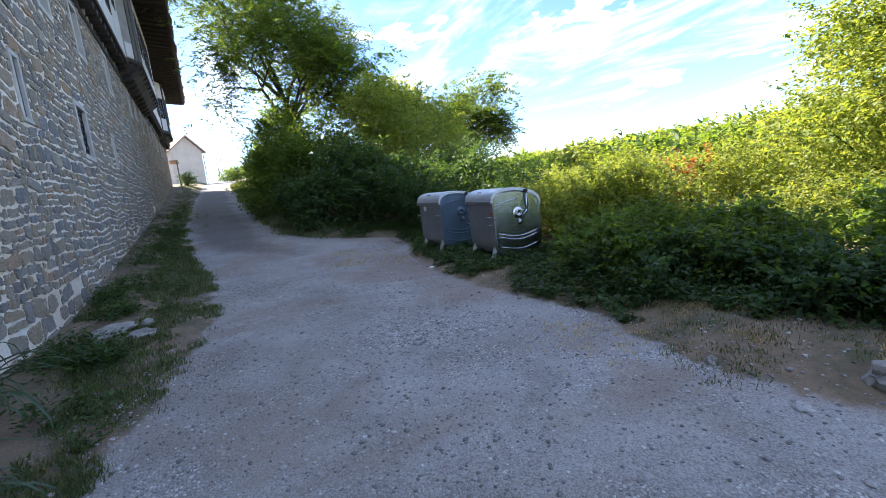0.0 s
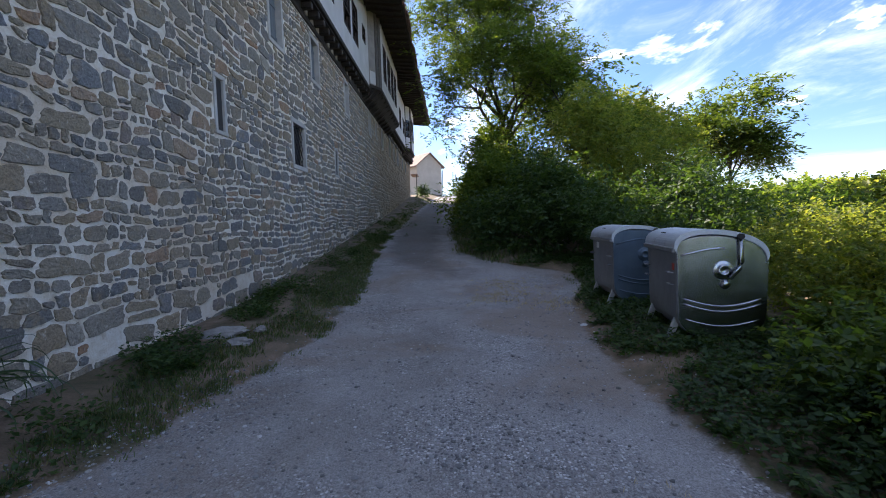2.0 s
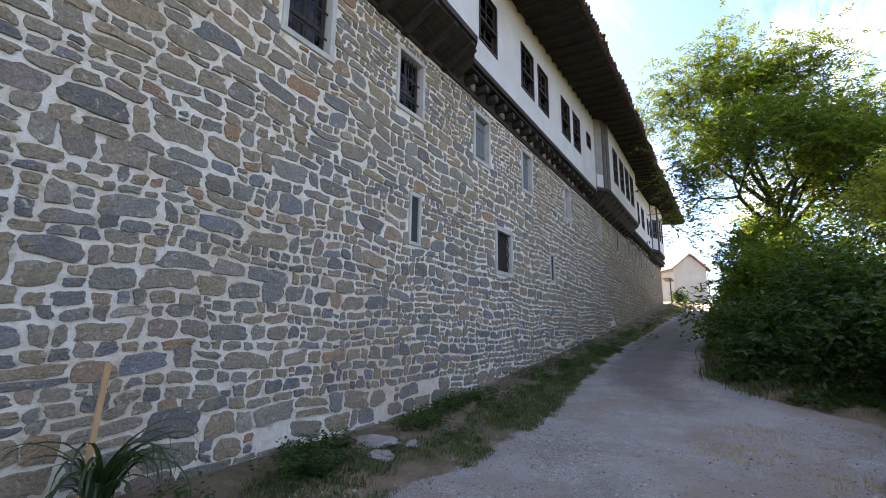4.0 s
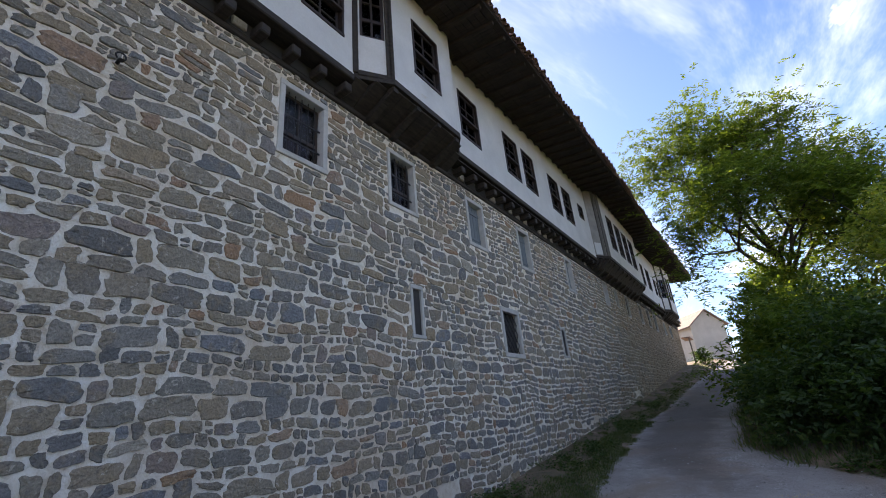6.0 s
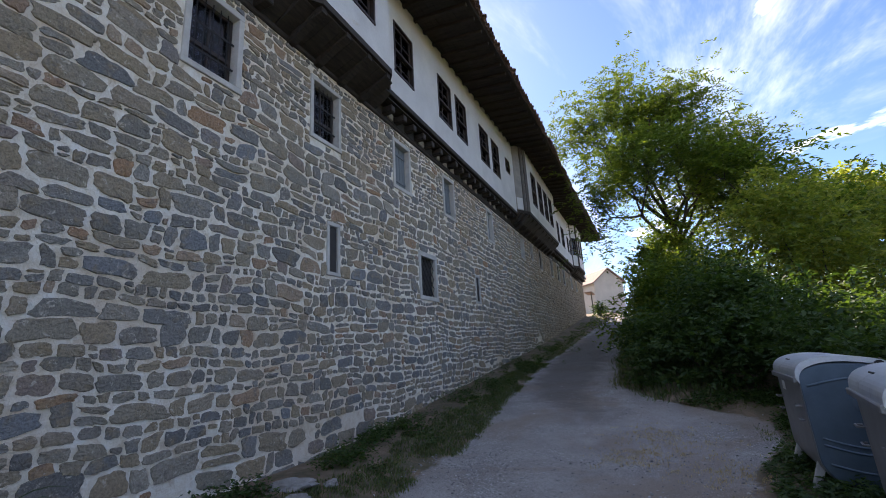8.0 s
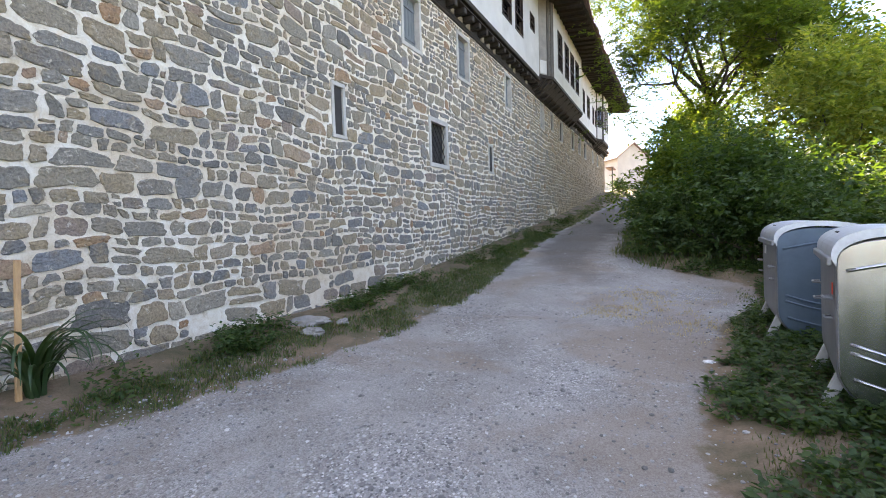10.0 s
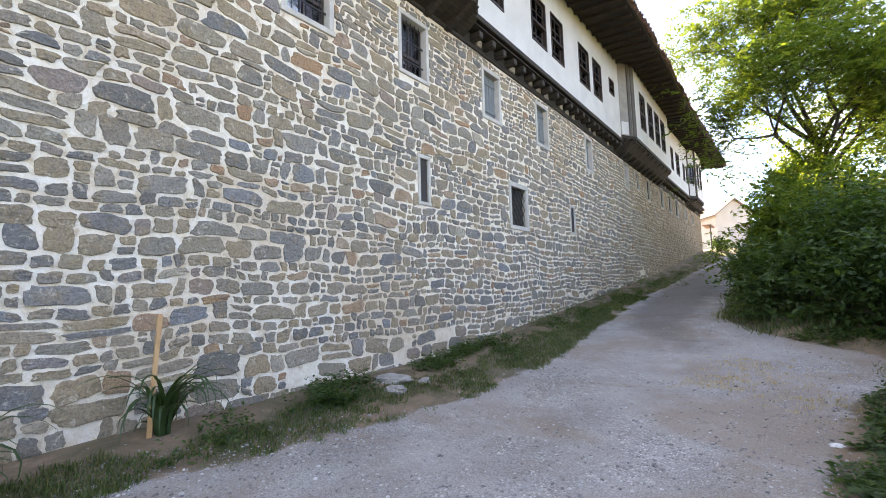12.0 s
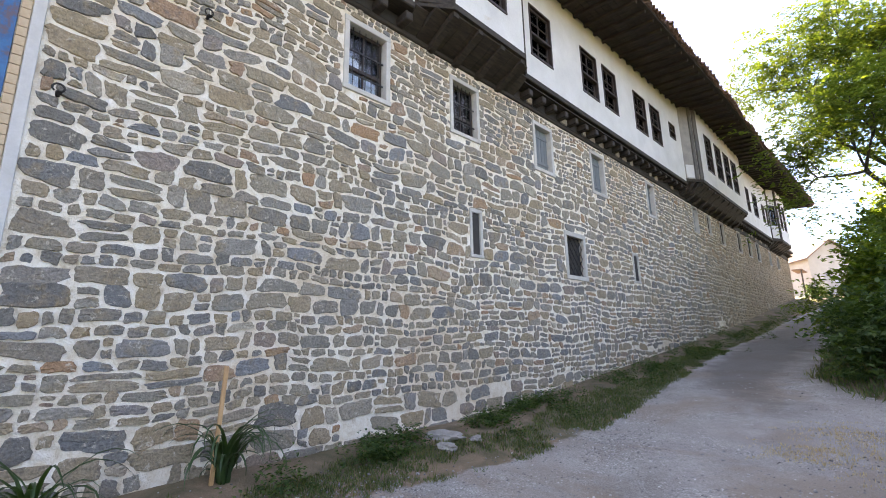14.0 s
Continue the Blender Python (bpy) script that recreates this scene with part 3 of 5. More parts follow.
for o in LOWER:
    y0, y1, z0, z1, kind, w = o
    win = stone_frame(o, W, building)
    if kind == "grille":
        sash(W - 0.13, y0, y1, z0, z1, win, 2, 1, 0.055, split=(z1 - z0) * 0.36)
        for i in range(1, 6):
            y = y0 + (y1 - y0) * i / 6
            part("iron_bar", Shape().tube([(W - 0.075, y, z0), (W - 0.075, y, z1)], 0.009, 6), M_IRON, win)
        for k in (0.25, 0.62):
            part("iron_bar", Shape().box(W - 0.082, W - 0.068, y0, y1, z0 + (z1 - z0) * k - 0.015, z0 + (z1 - z0) * k + 0.015), M_IRON, win)
        curtain(W - 0.215, y0 + 0.03, y0 + (y1 - y0) * 0.44, z0 + 0.1, z1 - 0.03)
        curtain(W - 0.22, y0 + (y1 - y0) * 0.54, y1 - 0.08, z0 + 0.1, z1 - 0.03)
    elif kind == "shutter":
        n = 5
        for i in range(n):
            a = y0 + (y1 - y0) * i / n
            part("shutter_board", Shape().box(W - 0.15, W - 0.12 + 0.002 * (i % 2), a + 0.003, a + (y1 - y0) / n - 0.003, z0, z1, 0.004), M_SHUTTER, win)
        part("shutter_rail", Shape().box(W - 0.118, W - 0.098, y0 + 0.01, y1 - 0.01, z0 + 0.18, z0 + 0.26, 0.004), M_SHUTTER, win)
        part("shutter_rail", Shape().box(W - 0.118, W - 0.098, y0 + 0.01, y1 - 0.01, z1 - 0.26, z1 - 0.18, 0.004), M_SHUTTER, win)
    elif kind == "dark":
        sash(W - 0.06, y0, y1, z0, z1, win, 2, 3, 0.05)
        # added sheet: the room's darkness is put into its colour
        part("dim_interior_sheet", Shape().box(W - 0.22, W - 0.17, y0, y1, z0, z1, 0.004), M_DARK, win, "near-black sheet standing in for the unlit room behind the glass")
    elif kind == "slit":
        # added sheet close to the face, coloured as the slit's shaded depth
        part("dim_recess_sheet", Shape().box(W - 0.06, W - 0.015, y0, y1, z0, z1, 0.005), M_DARK, win, "near-black sheet standing in for the shaded depth of the slit")
    elif kind == "lattice":
        dy, dz = y1 - y0, z1 - z0
        for i in range(-4, 5):
            for sgn in (1, -1):
                pts = []
                for u in np.linspace(0, 1, 21):
                    v = (i / 4.0 + u) if sgn > 0 else (1 + i / 4.0 - u)
                    if 0 <= v <= 1:
                        pts.append((W - 0.05 + 0.008 * sgn, y0 + dy * u, z0 + dz * v))
                if len(pts) > 1:
                    part("iron_bar", Shape().tube([pts[0], pts[-1]], 0.010, 5), M_IRON, win)
        # added sheet behind the bars, coloured as the unlit interior
        part("dim_interior_sheet", Shape().box(W - 0.16, W - 0.13, y0 - 0.02, y1 + 0.02, z0 - 0.02, z1 + 0.02, 0.004), M_DARK, win, "near-black sheet standing in for the unlit room behind the lattice")

# closed shell behind the faces
part("back_wall", Shape().box(-13.0, -12.4, -9.0, END, -0.6, 11.4), M_OLDPLASTER, building)
part("end_wall", Shape().box(-12.4, W - 0.75, END - 0.7, END, -0.6, 11.4), M_OLDPLASTER, building)
part("end_wall", Shape().box(-12.4, W - 0.75, -9.0, -8.4, -0.6, 11.4), M_OLDPLASTER, building)
part("inner_floor", Shape().box(-12.4, UP - 0.35, -8.4, END - 0.7, TOP + 0.10, TOP + 0.34), M_DARK, building)


def rise(y):
    return along([(4, -0.06), (10, 0.0), (15, 0.10), (20, 0.22), (47, 0.26)], y)


# upper storey windows: y0, y1, (z0, z1 before the rise)
UPPER = [(5.42, 6.33), (10.48, 11.44), (13.10, 14.06), (14.48, 15.40), (16.84, 17.83), (18.30, 19.24), (32.7, 33.4), (34.35, 35.45), (36.8, 37.5), (38.0, 38.5)]
UPPER += [(2.6, 3.5), (-0.4, 0.5), (-3.4, -2.5)]
upper_open = [(a, b, 8.80 + rise(a), (10.25 if b < 36.6 else 10.0) + rise(a)) for a, b in UPPER] + [(20.30, 20.92, 9.78, 10.38)]
SOFF = [(-9, 10.55), (6, 10.62), (10, 10.72), (15, 10.92), (21, 11.15), (30, 11.15), (38, 11.45), (46.6, 11.6)]
runs = [(-9.0, 6.60), (10.10, 21.62), (30.6, 38.75), (43.6, END)]
for a, b in runs:
    ops = [o for o in upper_open if a < o[0] and o[1] < b]
    part("plaster_wall", walling(a, b, 8.02 + rise((a + b) / 2) * 0.6, 11.75, UP, 0.22, ops), M_PLASTER, building, "white limewashed plaster wall")
    part("sill_beam", Shape().box(UP - 0.20, UP + 0.035, a, b, 7.86 + rise((a + b) / 2) * 0.6, 8.018 + rise((a + b) / 2) * 0.6, 0.02), M_TIMBER, building, "dark timber sill beam")


def casement(x, y0, y1, z0, z1, parent, label="brown wooden window with glazing bars"):
    """Framed window set into a plaster wall facing +x."""
    s = Shape()
    for a, b, c, d in ((y0 - 0.025, y1 + 0.025, z1 - 0.02, z1 + 0.03), (y0 - 0.035, y1 + 0.035, z0 - 0.05, z0 + 0.02), (y0 - 0.025, y0 + 0.03, z0 + 0.02, z1 - 0.02), (y1 - 0.03, y1 + 0.025, z0 + 0.02, z1 - 0.02)):
        s.box(x - 0.12, x + 0.022, a, b, c, d, 0.008)
    win = part("window", s, M_SASH, parent, label)
    mid = z0 + (z1 - z0) * 0.42
    sash(x - 0.045, y0 + 0.03, y1 - 0.03, mid, z1 - 0.02, win, 2, 2, 0.05)
    sash(x - 0.085, y0 + 0.03, y1 - 0.03, z0 + 0.02, mid + 0.03, win, 2, 2, 0.05)
    part("sill_rail", Shape().box(x - 0.04, x + 0.03, y0 - 0.02, y1 + 0.02, mid - 0.03, mid + 0.03, 0.006), M_SASH, win)
    return win


for o in upper_open:
    casement(UP, *o, building)

# joists, wall plate and plaster infill under the upper storey
part("wall_plate", Shape().box(W - 0.30, W + 0.05, -9.0, END, TOP, TOP + 0.11, 0.02), M_TIMBER, building, "dark timber plate on the stonework")
joist_mesh = mesh_of("joist", Shape().box(W - 0.4, UP - 0.05, -0.085, 0.085, 0, 0.18, 0.02), M_TIMBER)
infill_mesh = mesh_of("infill", Shape().box(W - 0.25, W + 0.10, -0.17, 0.17, -0.11, 0.10, 0.02), M_INFILL)
rng = random.Random(4)
y = -8.6
while y < END - 0.3:
    if not any(a - 0.1 < y < b + 0.1 for a, b in ((6.9, 9.8), (22.0, 30.2), (39.2, 43.2))):
        j = new("joist", joist_mesh)
        j.parent = building
        j.location = (rng.uniform(-0.02, 0.02), y, TOP + 0.113 + rise(y) * 0.5)
        k = new("infill", infill_mesh)
        k.parent = building
        k.location = (rng.uniform(-0.10, 0.0), y + 0.28, TOP + 0.222)
        k.scale = (1, rng.uniform(0.55, 1.05), rng.uniform(0.7, 1.0))
    y += 0.56
part("joist_ceiling", Shape().box(W - 0.3, UP - 0.02, -9.0, END, TOP + 0.335, TOP + 0.36), M_TIMBER, building, "dark boards above the joists")


def bay(ya, yb, yc, yd, z0, windows, side_kind):
    """A bay with slanting ends: it leaves the wall at ya, stands proud from yb to yc and returns at yd."""
    th = 0.16
    top = 11.75
    face = walling(yb, yc, z0, top, BAY, th, windows)
    b = part("bay", face, M_PLASTER, building, "white plastered bay carried on timber brackets")
    for o in windows:
        casement(BAY, *o, b)
    # far end
    part("bay_side", Shape().upright([(BAY, yc), (UP, yd), (UP - th, yd), (BAY - th, yc)], z0, top), M_PLASTER, b)
    # near end: timber posts, with a window or plaster between them
    d = Vector((BAY - UP, yb - ya, 0))
    ln = d.length
    m = Matrix.Translation((UP, ya, 0)) @ Matrix.Rotation(math.atan2(d.y, d.x), 4, "Z")
    # local x runs along the slanting end, local +y points into the building
    if side_kind == "window":
        w0, w1, s0, s1 = ln * 0.16, ln * 0.80, z0 + 0.95, z0 + 2.45
        for a, c, e, f in ((0.0, w0, z0, top), (w1, ln, z0, top), (w0, w1, s1, top)):
            part("bay_side", Shape().box(a, c, 0.0, th, e, f, 0.0, m), M_PLASTER, b)
        part("bay_side", Shape().box(w0, w1, 0.0, th, z0 + 0.06, s0, 0.0, m), M_PLASTER, b)
        fr = Shape()
        for a, c, e, f in ((w0, w0 + 0.06, s0, s1), (w1 - 0.06, w1, s0, s1), (w0 + 0.06, w1 - 0.06, s1 - 0.06, s1), (w0 + 0.06, w1 - 0.06, s0, s0 + 0.06), (w0 + 0.06, w1 - 0.06, s0 + 0.44, s0 + 0.52),
                           ((w0 + w1) / 2 - 0.02, (w0 + w1) / 2 + 0.02, s0 + 0.06, s1 - 0.06), (w0 + 0.06, w1 - 0.06, s0 + 0.95, s0 + 0.98)):
            fr.box(a, c, 0.02, 0.09, e, f, 0.004, m)
        wf = part("side_window", fr, M_SASH, b, "dark wooden side window")
        pn = part("pane", Shape().box(w0 + 0.05, w1 - 0.05, 0.052, 0.056, s0 + 0.05, s1 - 0.05, 0, m), M_GLASS, wf)
        pn.visible_shadow = False
        for a in (-0.02, w1 + 0.01, ln - 0.10):
            part("post", Shape().box(a, a + 0.11, -0.035, 0.10, z0 - 0.02, top, 0.012, m), M_TIMBER, b, "dark timber corner post")
        part("rail", Shape().box(0.08, ln, -0.03, 0.05, z0 - 0.06, z0 + 0.06, 0.012, m), M_TIMBER, b)
    elif side_kind == "plaster":
        part("bay_side", Shape().box(0, ln, 0.0, th, z0, top, 0.0, m), M_OLDPLASTER, b, "worn grey plaster")
        part("repair", Shape().box(0.05, ln * 0.52, -0.025, 0.002, z0 + 0.04, z0 + 0.62, 0.012, m), M_PLASTER, b, "white plaster repair")
        for a, wd in ((ln * 0.56, 0.17), (ln - 0.17, 0.20)):
            part("post", Shape().box(a, a + wd, -0.05, 0.12, z0 - 0.02, top, 0.02, m), M_POST, b, "grey weathered corner post")
    # floor beam and the sloping boards down to the stone wall
    plan = [(UP, ya), (BAY + 0.03, yb - 0.02), (BAY + 0.03, yc + 0.02), (UP, yd), (UP - 0.3, yd), (UP - 0.3, ya)]
    part("floor_beam", Shape().upright(plan, z0 - 0.14, z0 - 0.004), M_TIMBER, b, "dark timber bay beam")
    n = max(3, int((yc - yb) / 0.75))
    for i in range(n + 1):
        y = yb + 0.06 + (yc - yb - 0.12) * i / n
        out = [(W - 0.1, TOP - 0.04), (W + 0.12, TOP - 0.03), (W + 0.34, TOP + 0.10), (W + 0.58, z0 - 0.33), (BAY - 0.02, z0 - 0.25), (BAY - 0.02, z0 - 0.145), (W - 0.1, z0 - 0.145)]
        part("bracket", Shape().prism(out, y - 0.07, y + 0.07), M_TIMBER, b, "curved timber bracket")
    n = int((yd - ya) / 0.30)
    for i in range(n):
        y0b, y1b = ya + (yd - ya) * i / n + 0.004, ya + (yd - ya) * (i + 1) / n - 0.004
        xo = along([(ya, UP), (yb, BAY), (yc, BAY), (yd, UP)], (y0b + y1b) / 2) - 0.04
        dz = 0.012 * rng.random()
        k = (xo - W) / (BAY - W)
        out = [(W, TOP + 0.08 - dz), (W + 0.42 * k, TOP + 0.22 - dz), (xo, z0 - 0.17 - dz), (xo, z0 - 0.145), (W, z0 - 0.145)]
        part("underboard", Shape().prism(out, y0b, y1b), M_TIMBER, b)
    return b


bay(6.60, 7.26, 9.52, 10.10, 8.06, [(7.98, 8.90, 8.80, 10.28)], "window")
bay(21.62, 22.4, 29.85, 30.6, 8.25, [(23.45, 24.4, 9.0, 10.72), (25.0, 25.95, 9.0, 10.72), (26.45, 27.4, 9.0, 10.72), (27.85, 28.8, 9.0, 10.72)], "plaster")
bay(38.75, 39.6, 42.7, 43.6, 8.15, [(40.1, 40.9, 9.1, 10.9), (41.4, 42.2, 9.1, 10.9)], "window")
part("corner_post", Shape().box(UP - 0.02, UP + 0.05, 10.02, 10.16, 8.05, 11.0, 0.012), M_TIMBER, building)

# roof: soffit boards, rafters, eave board, two courses of tiles and the slope above
EAVE_X = 0.0
EAVE = [(-9, 10.9), (6, 10.95), (9.7, 11.0), (15, 11.22), (22, 11.5), (30, 11.35), (36, 11.75), (46.6, 12.0), (48.2, 12.0)]
REND = 48.0


def soffit_z(x, y):
    return along(EAVE, y) - 0.10 + 0.10 * (EAVE_X - x)


s = Shape()
rows = list(np.arange(-9, REND + 0.01, 0.5))
for y in rows:
    e = along(EAVE, y)
    w1 = 0.025 * math.sin(y * 2.1) + 0.02 * math.sin(y * 5.3)
    s.v += [(UP - 0.5, y, soffit_z(UP - 0.5, y) + 0.09), (EAVE_X - 0.06 + w1, y, soffit_z(EAVE_X, y) + 0.09),
            (EAVE_X + w1, y, e + 0.03), (-6.9, y, e + 3.4), (-13.9, y, e - 0.1)]
for i in range(len(rows) - 1):
    for k in range(4):
        s.f.append((i * 5 + k, i * 5 + k + 1, i * 5 + k + 6, i * 5 + k + 5))
    s.f.append((i * 5 + 4, i * 5, i * 5 + 5, i * 5 + 9))
s.f += [(0, 1, 2, 3, 4), tuple((len(rows) - 1) * 5 + k for k in (4, 3, 2, 1, 0))]
roof = part("roof", s, M_SOFFIT, building, "deep timber eaves under old clay tiles")
raft = mesh_of("rafter", Shape().box(UP - 0.3, EAVE_X - 0.10, -0.055, 0.055, -0.12, 0.0, 0.012), M_SOFFIT)
y = -8.8
while y < REND:
    r = new("rafter", raft)
    r.parent = roof
    r.matrix_basis = Matrix.Translation((0, y, soffit_z(0, y) + 0.088)) @ Matrix.Rotation(math.atan(0.10), 4, "Y") @ Matrix.Rotation(rng.uniform(-0.02, 0.02), 4, "Z")
    y += 0.62
# soffit boards run along the eaves
for i in range(9):
    x0 = UP + 0.02 + i * 0.19
    s = Shape()
    for a, b in zip(rows, rows[1:]):
        za, zb = soffit_z(x0, a) + 0.066 + 0.006 * rng.random(), soffit_z(x0, b) + 0.066
        s.add([(x0, a, za), (x0 + 0.178, a, za - 0.018), (x0 + 0.178, b, zb - 0.018), (x0, b, zb), (x0, a, za + 0.018), (x0 + 0.178, a, za), (x0 + 0.178, b, zb), (x0, b, zb + 0.018)],
              [(0, 1, 2, 3), (4, 7, 6, 5), (0, 4, 5, 1), (3, 2, 6, 7), (0, 3, 7, 4), (1, 5, 6, 2)])
    part("soffit_board", s, M_SOFFIT, roof)


def tile_mesh(name, up):
    s = Shape()
    n = 5
    for t, r in ((0.0, 0.095), (0.45, 0.080)):
        for rr in (r, r - 0.016):
            for k in range(n + 1):
                a = math.pi * k / n
                s.v.append((-t, rr * math.cos(a), up * rr * math.sin(a)))
    q = n + 1
    for k in range(n):
        s.f += [(k, k + 1, 2 * q + k + 1, 2 * q + k), (q + k + 1, q + k, 3 * q + k, 3 * q + k + 1), (k + 1, k, q + k, q + k + 1), (2 * q + k, 2 * q + k + 1, 3 * q + k + 1, 3 * q + k)]
    s.f += [(0, 2 * q, 3 * q, q), (n, q + n, 3 * q + n, 2 * q + n)]
    return mesh_of(name, s, M_TILE)


cover_tile, pan_tile = tile_mesh("tile", 1), tile_mesh("tile", -1)
slope = math.atan2(3.37, 6.9)
y = -2.0
while y < REND:
    e = along(EAVE, y)
    for me, dx, dy, dz in ((cover_tile, 0.10, 0.0, 0.075), (pan_tile, 0.07, 0.105, 0.125)):
        t = new("tile", me)
        t.parent = roof
        t.matrix_basis = Matrix.Translation((EAVE_X + dx + rng.uniform(-0.05, 0.04) + 0.03 * math.sin(y * 1.7), y + dy, e + dz + rng.uniform(-0.012, 0.02))) @ Matrix.Rotation(slope + rng.uniform(-0.05, 0.05), 4, "Y") @ Matrix.Rotation(rng.uniform(-0.06, 0.06), 4, "Z")
    y += 0.205

# iron hooks in the stone wall, and a conduit stub
def wall_hook(y, z, s):
    h = thing("wall_hook", "rusty black iron hook driven into the stone wall", "hook", "wall hooks")
    part("spike", Shape().tube([(W - 0.05, y, z), (W + 0.10 * s, y, z), (W + 0.13 * s, y + 0.01, z - 0.03)], [0.022 * s, 0.02 * s, 0.026 * s], 7), M_IRON, h)
    pts = [(W + 0.10 * s, y + 0.05 * s * math.sin(a), z + 0.045 * s - 0.05 * s * math.cos(a)) for a in np.linspace(0.3, 5.6, 11)]
    part("ring", Shape().tube(pts, 0.011 * s, 5), M_IRON, h)
    return h


wall_hook(3.26, 5.99, 1.0)
wall_hook(1.94, 4.31, 1.0)

# painted panel with a tile border, beside the stonework
mural = thing("wall_mural", "blue painted wall panel framed by small ochre tiles", "mural")
part("cement_edge", Shape().box(W, W + 0.035, 1.635, 1.74, 2.3, 6.6, 0.006), M_CEMENT, mural, "pale cement edge")
part("cement_edge", Shape().box(W, W + 0.035, -1.6, 1.635, 6.5, 6.6, 0.006), M_CEMENT, mural)
part("panel", Shape().box(W, W + 0.022, -1.6, 1.535, 2.3, 6.5, 0.004), M_BLUE, mural, "glossy dark blue painting")
bt = mesh_of("border_tile", Shape().box(0, 0.030, 0.0, 0.082, 0.0, 0.105, 0.004), M_MURALTILE)
for i in range(38):
    t = new("border_tile", bt)
    t.parent = mural
    t.location = (W, 1.545, 2.31 + i * 0.110)
rng = random.Random(8)
for i in range(9):
    a, r = rng.uniform(0.4, 1.35), rng.uniform(0.06, 0.16)
    z = rng.uniform(3.2, 6.2)
    pts = [(a + r * math.cos(k * 0.9) * rng.uniform(0.6, 1.1), z + r * 1.6 * math.sin(k * 0.9) * rng.uniform(0.6, 1.1)) for k in range(7)]
    s = Shape().add([(W + 0.026, p, q) for p, q in pts], [tuple(range(7))])
    part("painted_shape", s, M_SKYBLUE, mural, "light blue painted shape")

# ---- far house at the top of the lane ----
house = thing("house", "cream rendered house with an orange tiled gable roof", "house", at=pose(-2.45, 62.0, 5.2, 0, 0, 37.0))
GW, GD, GE, GA = 4.25, 9.0, 4.55, 6.25     # gable width, depth, eave and apex heights
part("wall", Shape().prism([(0, -1.5), (GW, -1.5), (GW, GE), (GW / 2, GA), (0, GE)], 0.0, GD), M_HOUSE, house, "cream render wall")
s = Shape()
for x0, z0, x1, z1 in ((-0.35, GE - 0.28, GW / 2, GA), (GW + 0.35, GE - 0.28, GW / 2, GA)):
    s.prism([(x0, z0), (x1, z1), (x1, z1 + 0.16), (x0, z0 + 0.16)], -0.35, GD + 0.35)
part("roof", s, M_HOUSETILE, house, "orange clay tile roof")
part("gutter", Shape().tube([(GW + 0.40, -0.35, GE - 0.22), (GW + 0.40, GD, GE - 0.22)], 0.06, 6), M_IRON, house)
part("downpipe", Shape().tube([(GW + 0.40, -0.10, GE - 0.22), (GW + 0.08, -0.10, GE - 0.7), (GW + 0.08, -0.10, -1.0)], 0.05, 6), M_IRON, house)
annex = thing("shed_roof", "small brown lean-to roof against the stone building", "roof")
part("sheet", Shape().box(W + 0.05, W + 0.75, END + 0.4, END + 3.0, 6.75, 6.85, 0.01), M_HOUSETILE, annex)
part("post", Shape().box(W + 0.60, W + 0.70, END + 0.5, END + 0.60, 4.0, 6.75, 0.01), M_POST, annex)
pole = thing("wooden_pole", "thin grey pole frame standing beside the far house", "pole", at=pose(2.6, 66.0, 5.4))
part("upright", Shape().tube([(0, 0, -0.5), (0, 0, 3.7)], 0.05, 6), M_POST, pole)
part("upright", Shape().tube([(0.45, 0, -0.5), (0.45, 0, 3.4)], 0.05, 6), M_POST, pole)
part("crossbar", Shape().tube([(-0.05, 0, 3.1), (0.5, 0, 3.1)], 0.04, 6), M_POST, pole)
part("crossbar", Shape().tube([(-0.05, 0, 2.0), (0.5, 0, 2.0)], 0.04, 6), M_POST, pole)

# ---- the two waste containers ----


